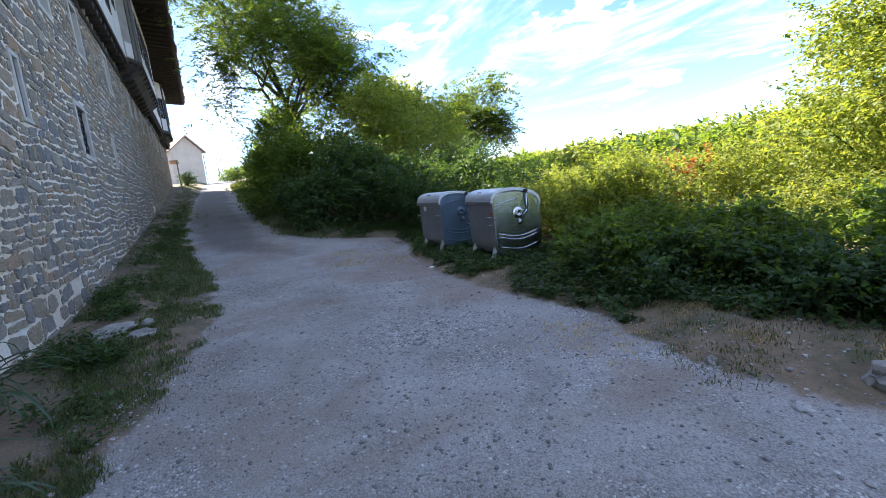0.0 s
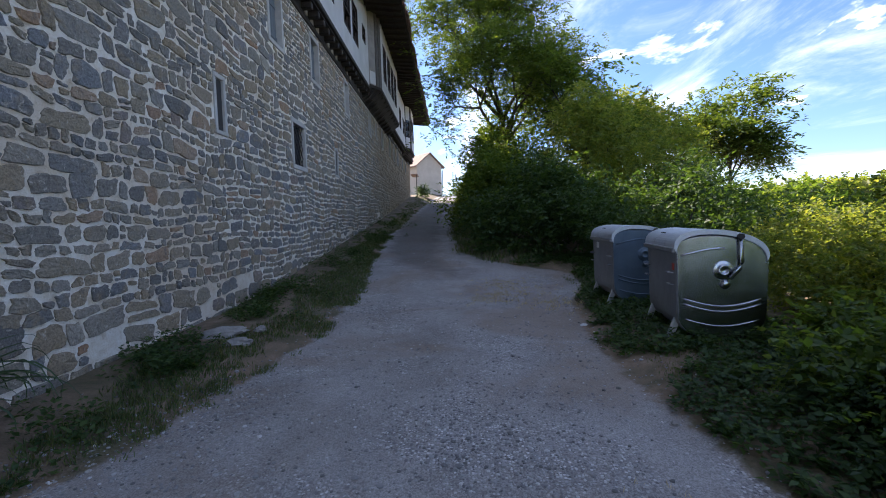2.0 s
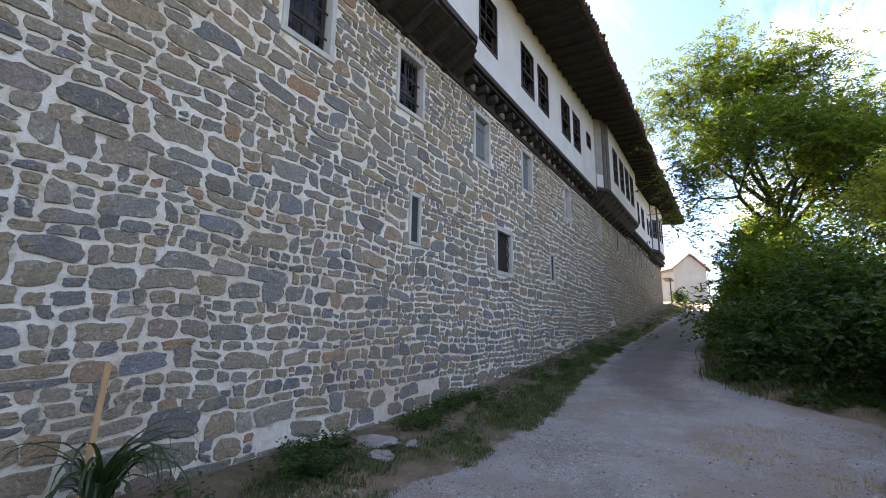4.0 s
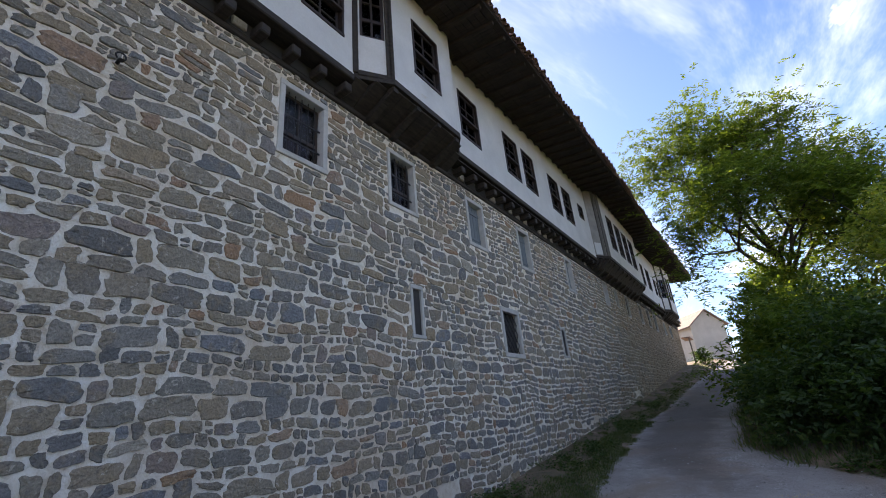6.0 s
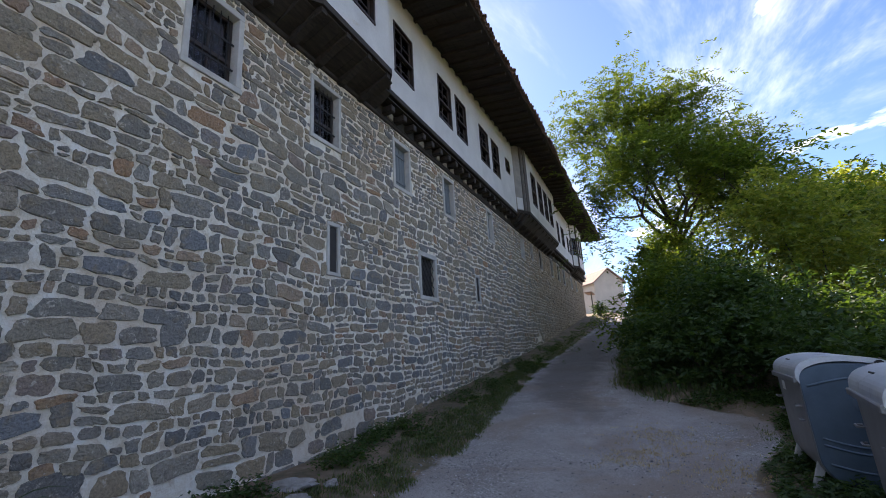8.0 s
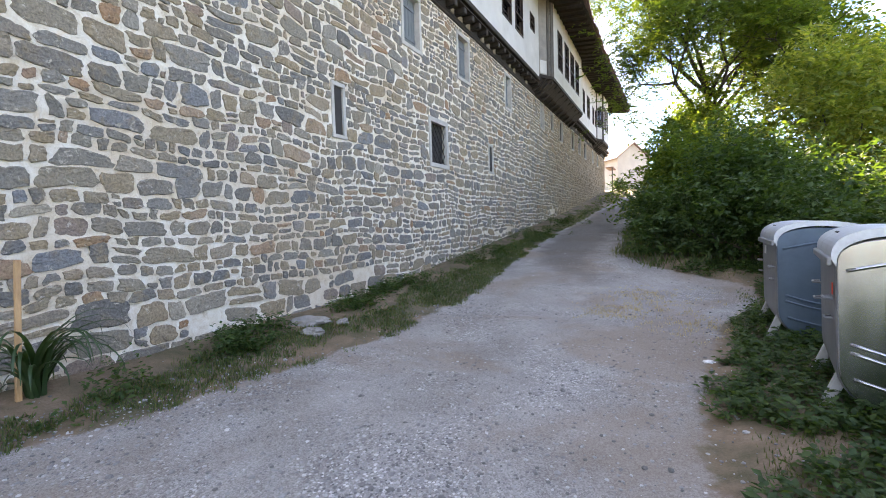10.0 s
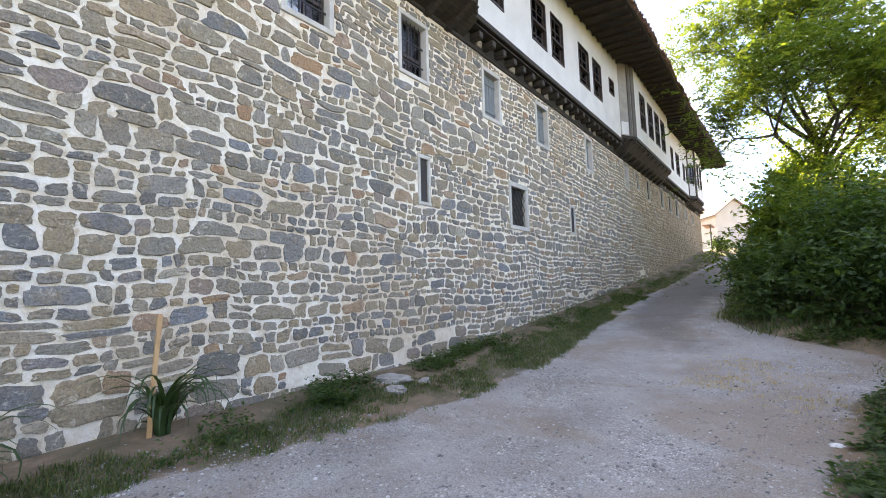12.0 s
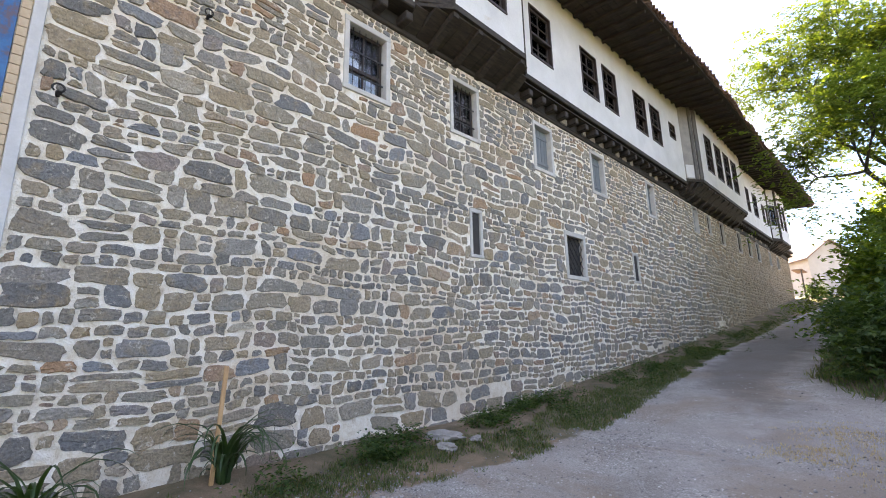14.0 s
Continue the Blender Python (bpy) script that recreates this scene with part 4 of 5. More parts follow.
def waste_container(x, y, z, turn, label, plate):
    """Local y runs along the front from the near corner, local x goes back from it; the front faces -x."""
    L, D, RIM, BOT = 1.14, 0.98, 1.08, 0.06
    c = thing("waste_container", label, "waste container", "waste containers by the lane", at=pose(x, y, z, 0, 0, turn))

    def outline(inset, bot, top):
        pts = [(inset, top)]
        for a in np.linspace(math.pi, 1.5 * math.pi, 7):
            pts.append((inset + 0.02 + 0.26 + 0.26 * math.cos(a), bot + 0.26 + 0.26 * math.sin(a)))
        for a in np.linspace(1.5 * math.pi, 2 * math.pi, 7):
            pts.append((D - inset - 0.02 - 0.28 + 0.28 * math.cos(a), bot + 0.28 + 0.28 * math.sin(a)))
        pts.append((D - inset, top))
        return pts

    def arch(r0, n=12):
        """Curve of the lid from the front lip over to the back."""
        return [(D * (0.5 - 0.5 * math.cos(math.pi * k / n)), RIM + (0.20 + r0) * math.sin(math.pi * (k / n) ** 0.85) ** 0.85 + r0 * 0.2 - 0.10 * (k / n) ** 3) for k in range(n + 1)]

    body = Shape().prism(outline(0.0, BOT, RIM - 0.01), 0.012, L - 0.012)
    b = part("body", body, M_ZINC, c, "dented galvanised steel body")
    bv = b.modifiers.new("soft", "BEVEL")
    bv.width, bv.segments, bv.limit_method = 0.022, 3, "ANGLE"
    for yy, sg in ((0.0, -1), (L, 1)):
        # end plate rises under the lid
        o = outline(0.010, BOT + 0.010, RIM)
        o = o[:-1] + [(D - 0.010, RIM - 0.11)] + [(px * 0.98 + 0.010, pz - 0.022) for px, pz in arch(-0.02)][::-1][1:-1]
        e = part("end_plate", Shape().prism(o, yy - 0.012, yy + 0.014), plate, c, "pressed steel end plate")
        bv = e.modifiers.new("soft", "BEVEL")
        bv.width, bv.segments, bv.limit_method = 0.008, 2, "ANGLE"
        f = yy + sg * 0.012
        # pressed ribs and the lifting trunnion
        for zz, x0, x1, bow in ((0.60, 0.09, 0.89, -0.085), (0.54, 0.09, 0.89, -0.085), (0.36, 0.11, 0.87, -0.075)):
            pts = [(x0 + (x1 - x0) * k / 10, f, BOT - 0.16 + zz + bow * math.sin(math.pi * k / 10)) for k in range(11)]
            part("rib", Shape().tube(pts, 0.013, 6), plate, c, smooth=True)
        pts = [(0.06 + 0.45 * k / 8, f, 1.00 + 0.08 * math.sin(math.pi * 0.5 * k / 8)) for k in range(9)]
        part("rib", Shape().tube(pts, 0.014, 6), plate, c, smooth=True)
        ring = Shape()
        prof = [(0.000, 0.070), (0.030, 0.062), (0.038, 0.045), (0.020, 0.040), (0.020, 0.0)]
        n = 18
        for d, r in [(0.0, 0.11), (0.012, 0.095)] + prof:
            ring.v += [(0.50 + r * math.cos(2 * math.pi * k / n), f + sg * d, 0.83 + r * math.sin(2 * math.pi * k / n)) for k in range(n)]
        for j in range(6):
            ring.f += [(j * n + k, j * n + (k + 1) % n, (j + 1) * n + (k + 1) % n, (j + 1) * n + k) for k in range(n)]
        part("trunnion", ring, plate, c, "round pressed lifting boss", smooth=True)
        part("lid_arm", Shape().tube([(0.66, f + sg * 0.03, 1.19), (0.68, f + sg * 0.035, 0.92), (0.66, f + sg * 0.035, 0.86), (0.56, f + sg * 0.03, 0.74)], [0.022, 0.022, 0.024, 0.026], 8), plate, c, "bent steel lid arm", smooth=True)
        part("arm_pivot", Shape().tube([(0.66, f - sg * 0.01, 1.21), (0.66, f + sg * 0.06, 1.21)], 0.035, 10), M_IRON, c)
        part("arm_boss", Shape().tube([(0.52, f, 0.67), (0.52, f + sg * 0.03, 0.67)], [0.06, 0.045], 12), plate, c, smooth=True)
    # lid: a bowed sheet with a turned-down lip at each end
    s = Shape()
    up, lo = arch(0.02, 30), arch(0.0, 30)
    n = len(up)
    for yy in (-0.03, L + 0.03):
        s.v += [(px - 0.02, yy, pz) for px, pz in up] + [(px - 0.02, yy, pz - 0.018) for px, pz in lo]
    for k in range(n - 1):
        s.f += [(k, k + 1, 2 * n + k + 1, 2 * n + k), (n + k + 1, n + k, 3 * n + k, 3 * n + k + 1), (k + 1, k, n + k, n + k + 1), (2 * n + k, 2 * n + k + 1, 3 * n + k + 1, 3 * n + k)]
    s.f += [(0, 2 * n, 3 * n, n), (n - 1, 2 * n - 1, 4 * n - 1, 3 * n - 1)]
    part("lid", s, M_LID, c, "bowed galvanised lid")
    for yy in (-0.034, L + 0.016):
        s = Shape()
        for px, pz in up:
            s.v += [(px - 0.02, yy, pz + 0.002), (px - 0.02, yy + 0.018, pz + 0.002), (px * 0.95 + 0.008, yy, pz - 0.055), (px * 0.95 + 0.008, yy + 0.018, pz - 0.055)]
        for k in range(n - 1):
            a, q = 4 * k, 4 * k + 4
            s.f += [(a, q, q + 1, a + 1), (a, a + 2, q + 2, q), (a + 1, q + 1, q + 3, a + 3), (a + 2, a + 3, q + 3, q + 2)]
        part("lid_flange", s, M_LID, c)
    part("lid_lip", Shape().box(-0.045, -0.012, -0.03, L + 0.03, RIM - 0.045, RIM + 0.012, 0.008), M_ZINC, c)
    part("lid_handle", Shape().tube([(0.12, L * 0.50, 1.19), (0.07, L * 0.50, 1.245), (0.07, L * 0.64, 1.245), (0.12, L * 0.64, 1.19)], 0.010, 6), M_IRON, c, "bent steel lid handle")
    # grips, feet and castors
    for yy in (0.10, L - 0.10):
        part("grip", Shape().tube([(0.0, yy - 0.05, 0.80), (-0.05, yy - 0.04, 0.80), (-0.05, yy + 0.06, 0.80), (0.0, yy + 0.07, 0.80)], 0.011, 6), M_ZINC, c)
        part("grip", Shape().tube([(0.0, yy - 0.05, 0.66), (-0.04, yy - 0.04, 0.66), (-0.04, yy + 0.06, 0.66), (0.0, yy + 0.07, 0.66)], 0.009, 6), M_ZINC, c)
        foot = Matrix.Translation((0.045, yy + (0.02 if yy < 0.5 else -0.02), 0.20)) @ Matrix.Rotation(radians(20), 4, "Y")
        part("foot", Shape().box(-0.035, 0.035, -0.03, 0.03, -0.24, 0.06, 0.008, foot), M_FOOT, c, "pale bent steel foot")
        for xx in (0.26, D - 0.22):
            n = 16
            wh = Shape().tube([(xx, yy + 0.02, 0.075), (xx, yy + 0.03, 0.075), (xx, yy + 0.07, 0.075), (xx, yy + 0.08, 0.075)], [0.065, 0.085, 0.085, 0.065], n)
            w = part("castor", wh, M_RUBBER, c, "black rubber castor", smooth=True)
            part("fork", Shape().box(xx - 0.03, xx + 0.03, yy + 0.004, yy + 0.016, 0.06, 0.22, 0.004), M_ZINC, w)
    part("sticker", Shape().box(-0.006, -0.001, 0.03, 0.10, 0.83, 0.91, 0.001), M_RED, c, "small red sticker") if turn < -5 else \
        part("sticker", Shape().box(-0.006, -0.001, 0.72, 0.86, 0.90, 1.0, 0.001), M_PAPER, c, "small white sticker")
    return c


waste_container(4.39, 5.99, 0.225, -9.7, "galvanised steel waste container with bowed lid, standing in weeds", M_ZINCEND)
waste_container(4.41, 7.97, 0.255, -3.0, "dull grey-blue steel waste container with bowed lid", M_BLUEEND)

# ---- leaves ----


def leaf_mesh(name, pos, nrm, tip, size, slim, material):
    """Many single leaves, each a pointed blade folded along its rib: places, facing, direction of the tip, lengths."""
    n = len(pos)
    tip = tip - nrm * np.sum(tip * nrm, axis=1, keepdims=True)
    tip /= np.linalg.norm(tip, axis=1, keepdims=True) + 1e-9
    side = np.cross(nrm, tip)
    ln = size[:, None]
    wd = ln * slim
    fold = nrm * ln * 0.10
    v = np.stack([pos, pos + tip * ln * 0.40 + side * wd * 0.5 + fold, pos + tip * ln - fold * 0.6, pos + tip * ln * 0.40 - side * wd * 0.5 + fold], axis=1)
    base = (np.arange(n) * 4)[:, None, None]
    tri = np.array([[0, 2, 1], [0, 3, 2]])[None]
    f = (base + tri).reshape(-1)
    me = bpy.data.meshes.new(name)
    me.vertices.add(n * 4)
    me.vertices.foreach_set("co", v.reshape(-1).astype(np.float32))
    me.loops.add(len(f))
    me.loops.foreach_set("vertex_index", f.astype(np.int32))
    me.polygons.add(n * 2)
    me.polygons.foreach_set("loop_start", np.arange(0, n * 6, 3, dtype=np.int32))
    me.materials.append(material)
    me.update(calc_edges=True)
    return me


def unit(a):
    return a / (np.linalg.norm(a, axis=1, keepdims=True) + 1e-9)


def lumps_of(g, radii, count, lump):
    """Lump centres spread through an uneven dome."""
    rx, ry, h = radii
    d = unit(g.normal(size=(count, 3)))
    d[:, 2] = np.abs(d[:, 2])
    k = g.uniform(0.25, 1.0, size=(count, 1)) ** 0.45
    c = d * k * np.array([[rx, ry, h]])
    r = lump * g.uniform(0.6, 1.35, size=count)
    return c, r


def foliage(g, centres, radii_, count, size, flat=0.8):
    """Leaves on the outer parts of the lumps, facing outwards and up."""
    w = radii_ ** 2
    pick = g.choice(len(centres), size=count, p=w / w.sum())
    d = unit(g.normal(size=(count, 3)))
    r = radii_[pick] * g.uniform(0.45, 1.08, size=count) ** 0.6
    pos = centres[pick] + d * r[:, None] * np.array([[1, 1, flat]])
    nrm = unit(d * 0.55 + np.array([[0, 0, 0.75]]) + g.normal(size=(count, 3)) * 0.45)
    tip = unit(d + g.normal(size=(count, 3)) * 0.7 + np.array([[0, 0, -0.35]]))
    return pos, nrm, tip, size * g.uniform(0.6, 1.3, size=count)


def bush(label, x, y, radii, lumps, lump, leaves, size, slim, material, seed, name="bush", category="bush", z=None, sprigs=0, group=""):
    g = np.random.default_rng(seed)
    base = height(x, y) if z is None else z
    t = thing(name, label, category, group, at=pose(x, y, base))
    c, r = lumps_of(g, radii, lumps, lump)
    c[:, 2] += lump * 0.35
    pos, nrm, tip, sz = foliage(g, c, r, int(leaves * 0.40), size)
    # leafy shoots on every lump; the long ones break the outline
    shoots = int(leaves * 0.066)
    sprigs += shoots
    if sprigs:
        k = g.choice(len(c), size=sprigs)
        d = unit(c[k] / np.array([[radii[0], radii[1], radii[2]]]) + g.normal(size=(sprigs, 3)) * 0.35 + np.array([[0, 0, 0.45]]))
        short = np.arange(sprigs) < shoots
        d = np.where(short[:, None], unit(d * 0.55 + g.normal(size=(sprigs, 3)) * 0.6), d)
        start = c[k] + d * r[k][:, None] * np.where(short, g.uniform(0.25, 0.95, size=sprigs), 0.7)[:, None]
        ln = np.where(short, size * g.uniform(2.5, 4.5, size=sprigs), lump * g.uniform(0.5, 1.2, size=sprigs))
        q = 11
        u = np.linspace(0.1, 1.0, q)
        p2 = (start[:, None] + d[:, None] * (ln[:, None, None] * u[None, :, None]) + np.array([0, 0, -1.0]) * (ln[:, None, None] * 0.25 * (u ** 2)[None, :, None])).reshape(-1, 3)
        t2 = unit(np.repeat(d, q, axis=0) * 0.6 + g.normal(size=(sprigs * q, 3)) * 0.8)
        n2 = unit(g.normal(size=(sprigs * q, 3)) * 0.5 + np.array([[0, 0, 1.0]]))
        pos, nrm, tip, sz = np.vstack([pos, p2]), np.vstack([nrm, n2]), np.vstack([tip, t2]), np.concatenate([sz, size * g.uniform(0.7, 1.2, size=sprigs * q)])
    pos[:, 2] = np.maximum(pos[:, 2], -0.05 + 0.10 * g.random(len(pos)))
    ob = new("leaves", leaf_mesh("leaves", pos, nrm, tip, sz, slim, material))
    ob.parent = t
    for i in range(4):
        e = c[i]
        part("stem", Shape().tube([(e[0] * 0.15, e[1] * 0.15, -0.1), (e[0] * 0.5, e[1] * 0.5, e[2] * 0.55), tuple(e)], [0.035, 0.025, 0.010], 5), M_BARK, t)
    return t


def tree(label, x, y, z, trunk_h, crown, levels, leaves, size, slim, material, seed, sprays=True, lean=(0, 0), r0=0.22):
    """Tapered trunk, forking limbs, and pinnate sprays along the twigs."""
    g = np.random.default_rng(seed)
    rr = random.Random(seed)
    t = thing("tree", label, "tree", at=pose(x, y, z))
    tips = []
    limb_shapes = []

    def grow(p, d, ln, r, depth, s):
        q = 4
        pts, rad = [p], [r]
        for i in range(q):
            d = (d + Vector((rr.uniform(-1, 1), rr.uniform(-1, 1), rr.uniform(-0.5, 0.9))) * 0.16).normalized()
            p = p + d * ln / q
            pts.append(p)
            rad.append(r * (1 - 0.5 * (i + 1) / q))
        s.tube(pts, rad, 8 if depth == 0 else (6 if depth < 3 else 4))
        if depth >= levels:
            tips.append((p, d))
            tips.append((pts[2], d))
            return
        if depth == levels - 1:
            tips.append((pts[2], d))
            tips.append((p, d))
        n = rr.choice((2, 3, 3)) if depth else 8
        for k in range(n):
            a = 2 * math.pi * (k + rr.random() * 0.7) / n
            spread = rr.uniform(0.45, 0.85)
            u = d.orthogonal().normalized()
            w = d.cross(u)
            nd = (d * (1 - spread * 0.45) + (u * math.cos(a) + w * math.sin(a)) * spread).normalized()
            nd = Vector((nd.x * crown[0], nd.y * crown[1], nd.z * crown[2])).normalized()
            if depth == 0:
                s2 = Shape()
                grow(pts[-1] if k < 4 else pts[-2], nd, ln * (rr.uniform(0.58, 0.74) if k < 4 else rr.uniform(0.42, 0.6)), r * 0.45, 1, s2)
                limb_shapes.append(s2)
            else:
                grow(p if k else pts[-2], nd, ln * rr.uniform(0.55, 0.76), r * 0.52, depth + 1, s)

    ts = Shape()
    grow(Vector((0, 0, -0.2)), Vector((lean[0], lean[1], 1)).normalized(), trunk_h, r0, 0, ts)
    part("trunk", ts, M_BARK, t, "dark furrowed trunk", smooth=True)
    for s in limb_shapes:
        part("limb", s, M_BARK, t, smooth=True)
    tp = np.array([list(a) for a, _ in tips])
    td = np.array([list(b) for _, b in tips])
    per = max(1, leaves // (len(tips) * 11))
    k = np.repeat(np.arange(len(tips)), per)
    n = len(k)
    start = tp[k] + g.normal(size=(n, 3)) * np.array([[0.105, 0.105, 0.09]]) * trunk_h
    d = unit(td[k] * 0.6 + g.normal(size=(n, 3)) * 0.75)
    ln = size * 3.4 * g.uniform(0.7, 1.3, size=n)
    q = 11
    u = np.linspace(0.12, 1.0, q)
    pos = start[:, None] + d[:, None] * (ln[:, None, None] * u[None, :, None]) + np.array([0, 0, -1.0]) * (ln[:, None, None] * 0.42 * (u ** 2)[None, :, None])
    side = unit(np.cross(d, np.array([[0, 0, 1.0]])) + g.normal(size=(n, 3)) * 0.15)
    sg = np.where(np.arange(q) % 2 == 0, 1.0, -1.0)
    tip = side[:, None] * sg[None, :, None] + d[:, None] * 0.55
    tip[:, -1] = d
    tip = unit(tip.reshape(-1, 3) + g.normal(size=(n * q, 3)) * 0.2 + np.array([[0, 0, -0.25]]))
    nrm = unit(np.array([[0, 0, 1.0]]) + g.normal(size=(n * q, 3)) * 0.35)
    ob = new("crown", leaf_mesh("crown", pos.reshape(-1, 3), nrm, tip, size * g.uniform(0.75, 1.2, size=n * q), slim, material))
    ob.parent = t
    return t

# ---- trees and bushes ----
tree("tall tree with airy feathery leaves above dark bushes", 4.35, 25.3, 1.9, 5.6, (0.90, 0.90, 1.10), 4, 56000, 0.215, 0.36, M_TREELEAF, 122, lean=(0.03, -0.02), r0=0.27)
tree("small round-crowned tree on the slope behind the bushes", 17.9, 26.0, height(17.9, 26.0) - 0.05, 3.3, (0.9, 0.9, 1.05), 3, 14000, 0.28, 0.45, M_TREELEAF, 23, r0=0.14)
tree("dark leafy tree beside the tall tree", 9.3, 23.6, height(9.3, 23.6) - 0.05, 3.4, (0.8, 0.8, 1.15), 3, 12000, 0.27, 0.46, M_BUSHLEAF, 27, r0=0.17)
tree("slender light green tree behind the thicket", 13.4, 27.5, height(13.4, 27.5) - 0.05, 3.3, (0.75, 0.75, 1.2), 3, 13000, 0.27, 0.40, M_LIGHTLEAF, 29, r0=0.12)
bush("dark dense bush with drooping leaves at the lane edge", 4.8, 15.3, (2.3, 2.2, 2.1), 34, 0.75, 17000, 0.15, 0.5, M_DARKLEAF, 1, sprigs=160)
bush("dark dense bush under the tall tree", 4.6, 20.5, (2.2, 2.6, 3.2), 42, 0.9, 18000, 0.17, 0.5, M_BUSHLEAF, 2, sprigs=160)
bush("ivy-wrapped undergrowth round the tree trunk", 4.5, 25.0, (1.6, 1.4, 6.2), 44, 0.7, 13000, 0.17, 0.6, M_BUSHLEAF, 3, sprigs=140)
bush("broad green thicket behind the waste containers", 8.0, 18.5, (2.9, 3.0, 4.5), 52, 1.0, 22000, 0.17, 0.45, M_LIGHTLEAF, 4, sprigs=260)
bush("broad green thicket behind the waste containers", 11.8, 23.0, (3.2, 3.0, 4.4), 48, 1.1, 18000, 0.19, 0.45, M_LIGHTLEAF, 5, sprigs=240)
bush("dark low thicket behind the waste containers", 7.6, 12.2, (2.4, 2.8, 2.0), 40, 0.70, 17000, 0.12, 0.5, M_DARKLEAF, 6, sprigs=160)
bush("green thicket on the slope", 13.0, 17.5, (3.0, 3.4, 0.6), 44, 0.7, 15000, 0.17, 0.5, M_BUSHLEAF, 7, sprigs=200)
bush("sunlit yellow-green bush beside the waste container", 6.9, 6.1, (1.30, 1.40, 1.45), 40, 0.44, 30000, 0.070, 0.5, M_LIGHTLEAF, 8, sprigs=200)
bush("dark leafy bank of brambles beside the gravel", 5.9, 3.5, (1.35, 1.8, 0.42), 50, 0.32, 19000, 0.085, 0.6, M_BUSHLEAF, 9, sprigs=150)
bush("dark leafy bank of brambles beside the gravel", 6.6, 0.8, (1.8, 2.0, 0.42), 50, 0.34, 17000, 0.09, 0.6, M_BUSHLEAF, 10, sprigs=150)
bush("low dark brambles spreading to the gravel edge", 5.0, 2.6, (0.75, 1.9, 0.22), 46, 0.24, 13000, 0.075, 0.6, M_DARKLEAF, 17, sprigs=80)
bush("low dark brambles spreading to the gravel edge", 5.3, 0.2, (0.75, 1.5, 0.22), 40, 0.25, 11000, 0.075, 0.6, M_DARKLEAF, 18, sprigs=70)
bush("sunlit bushes overgrown with yellow-green vine", 9.0, 4.2, (2.2, 2.4, 1.20), 52, 0.50, 36000, 0.065, 0.55, M_LIGHTLEAF, 12, sprigs=190)
bush("sunlit bushes overgrown with yellow-green vine", 9.4, 8.8, (2.2, 2.2, 0.75), 44, 0.55, 30000, 0.075, 0.55, M_LIGHTLEAF, 13, sprigs=190)
bush("sunlit bushes overgrown with yellow-green vine", 13.4, 10.0, (3.0, 3.0, 0.6), 40, 0.70, 26000, 0.10, 0.55, M_LIGHTLEAF, 14, sprigs=190)
bush("tree smothered in hanging light green vine", 10.8, 2.3, (1.8, 1.8, 4.8), 56, 0.65, 40000, 0.095, 0.55, M_LIGHTLEAF, 15, sprigs=340)
bush("dark leafy bank of brambles beside the gravel", 7.0, -2.6, (1.8, 2.2, 0.9), 46, 0.40, 15000, 0.10, 0.6, M_BUSHLEAF, 19, sprigs=120)
bush("sunlit bushes overgrown with yellow-green vine", 9.8, -2.4, (2.2, 2.6, 2.8), 46, 0.65, 16000, 0.13, 0.55, M_LIGHTLEAF, 20, sprigs=190)
bush("small clump of rust-brown dead leaves on a bramble", 8.6, 4.9, (0.4, 0.4, 1.5), 6, 0.26, 420, 0.11, 0.5, M_RUSTLEAF, 16, sprigs=12)
for i, (x, y, rx, h) in enumerate(((20, 13, 4.2, 0.9), (24, 20, 4.6, 1.0), (21, 6, 4, 1.3), (30, 10, 6, 1.5), (32, 24, 5.5, 1.2), (40, 16, 6, 2.6), (26, 34, 5, 1.6), (46, 30, 7, 1.8), (55, 20, 8, 2.4), (38, 4, 7, 2.6), (52, 8, 8, 3.6), (44, 46, 8, 1.6))):
    bush("far wooded slope in low sun", x, y, (rx, rx, h * 0.35), 40, min(rx * 0.24, 1.1), 9000, 0.28 + 0.005 * x, 0.55, M_LIGHTLEAF if i % 3 else M_BUSHLEAF, 40 + i, sprigs=90, group="far wooded slope")
for i, (x, y, rx, h) in enumerate(((5.4, 36, 2.2, 3.4), (7.2, 45, 2.6, 3.6), (5.5, 74, 2.5, 2.0), (9, 68, 3.0, 2.2), (8.6, 57, 2.6, 2.0))):
    bush("green bush along the far lane", x, y, (rx, rx, h), 26, rx * 0.35, 6000, 0.24, 0.55, M_BUSHLEAF, 70 + i, sprigs=60, group="far lane bushes")
bush("small dark shrub by the end of the stone wall", -0.9, 47.5, (0.6, 0.6, 0.8), 14, 0.3, 1600, 0.14, 0.5, M_DARKLEAF, 80, sprigs=10)


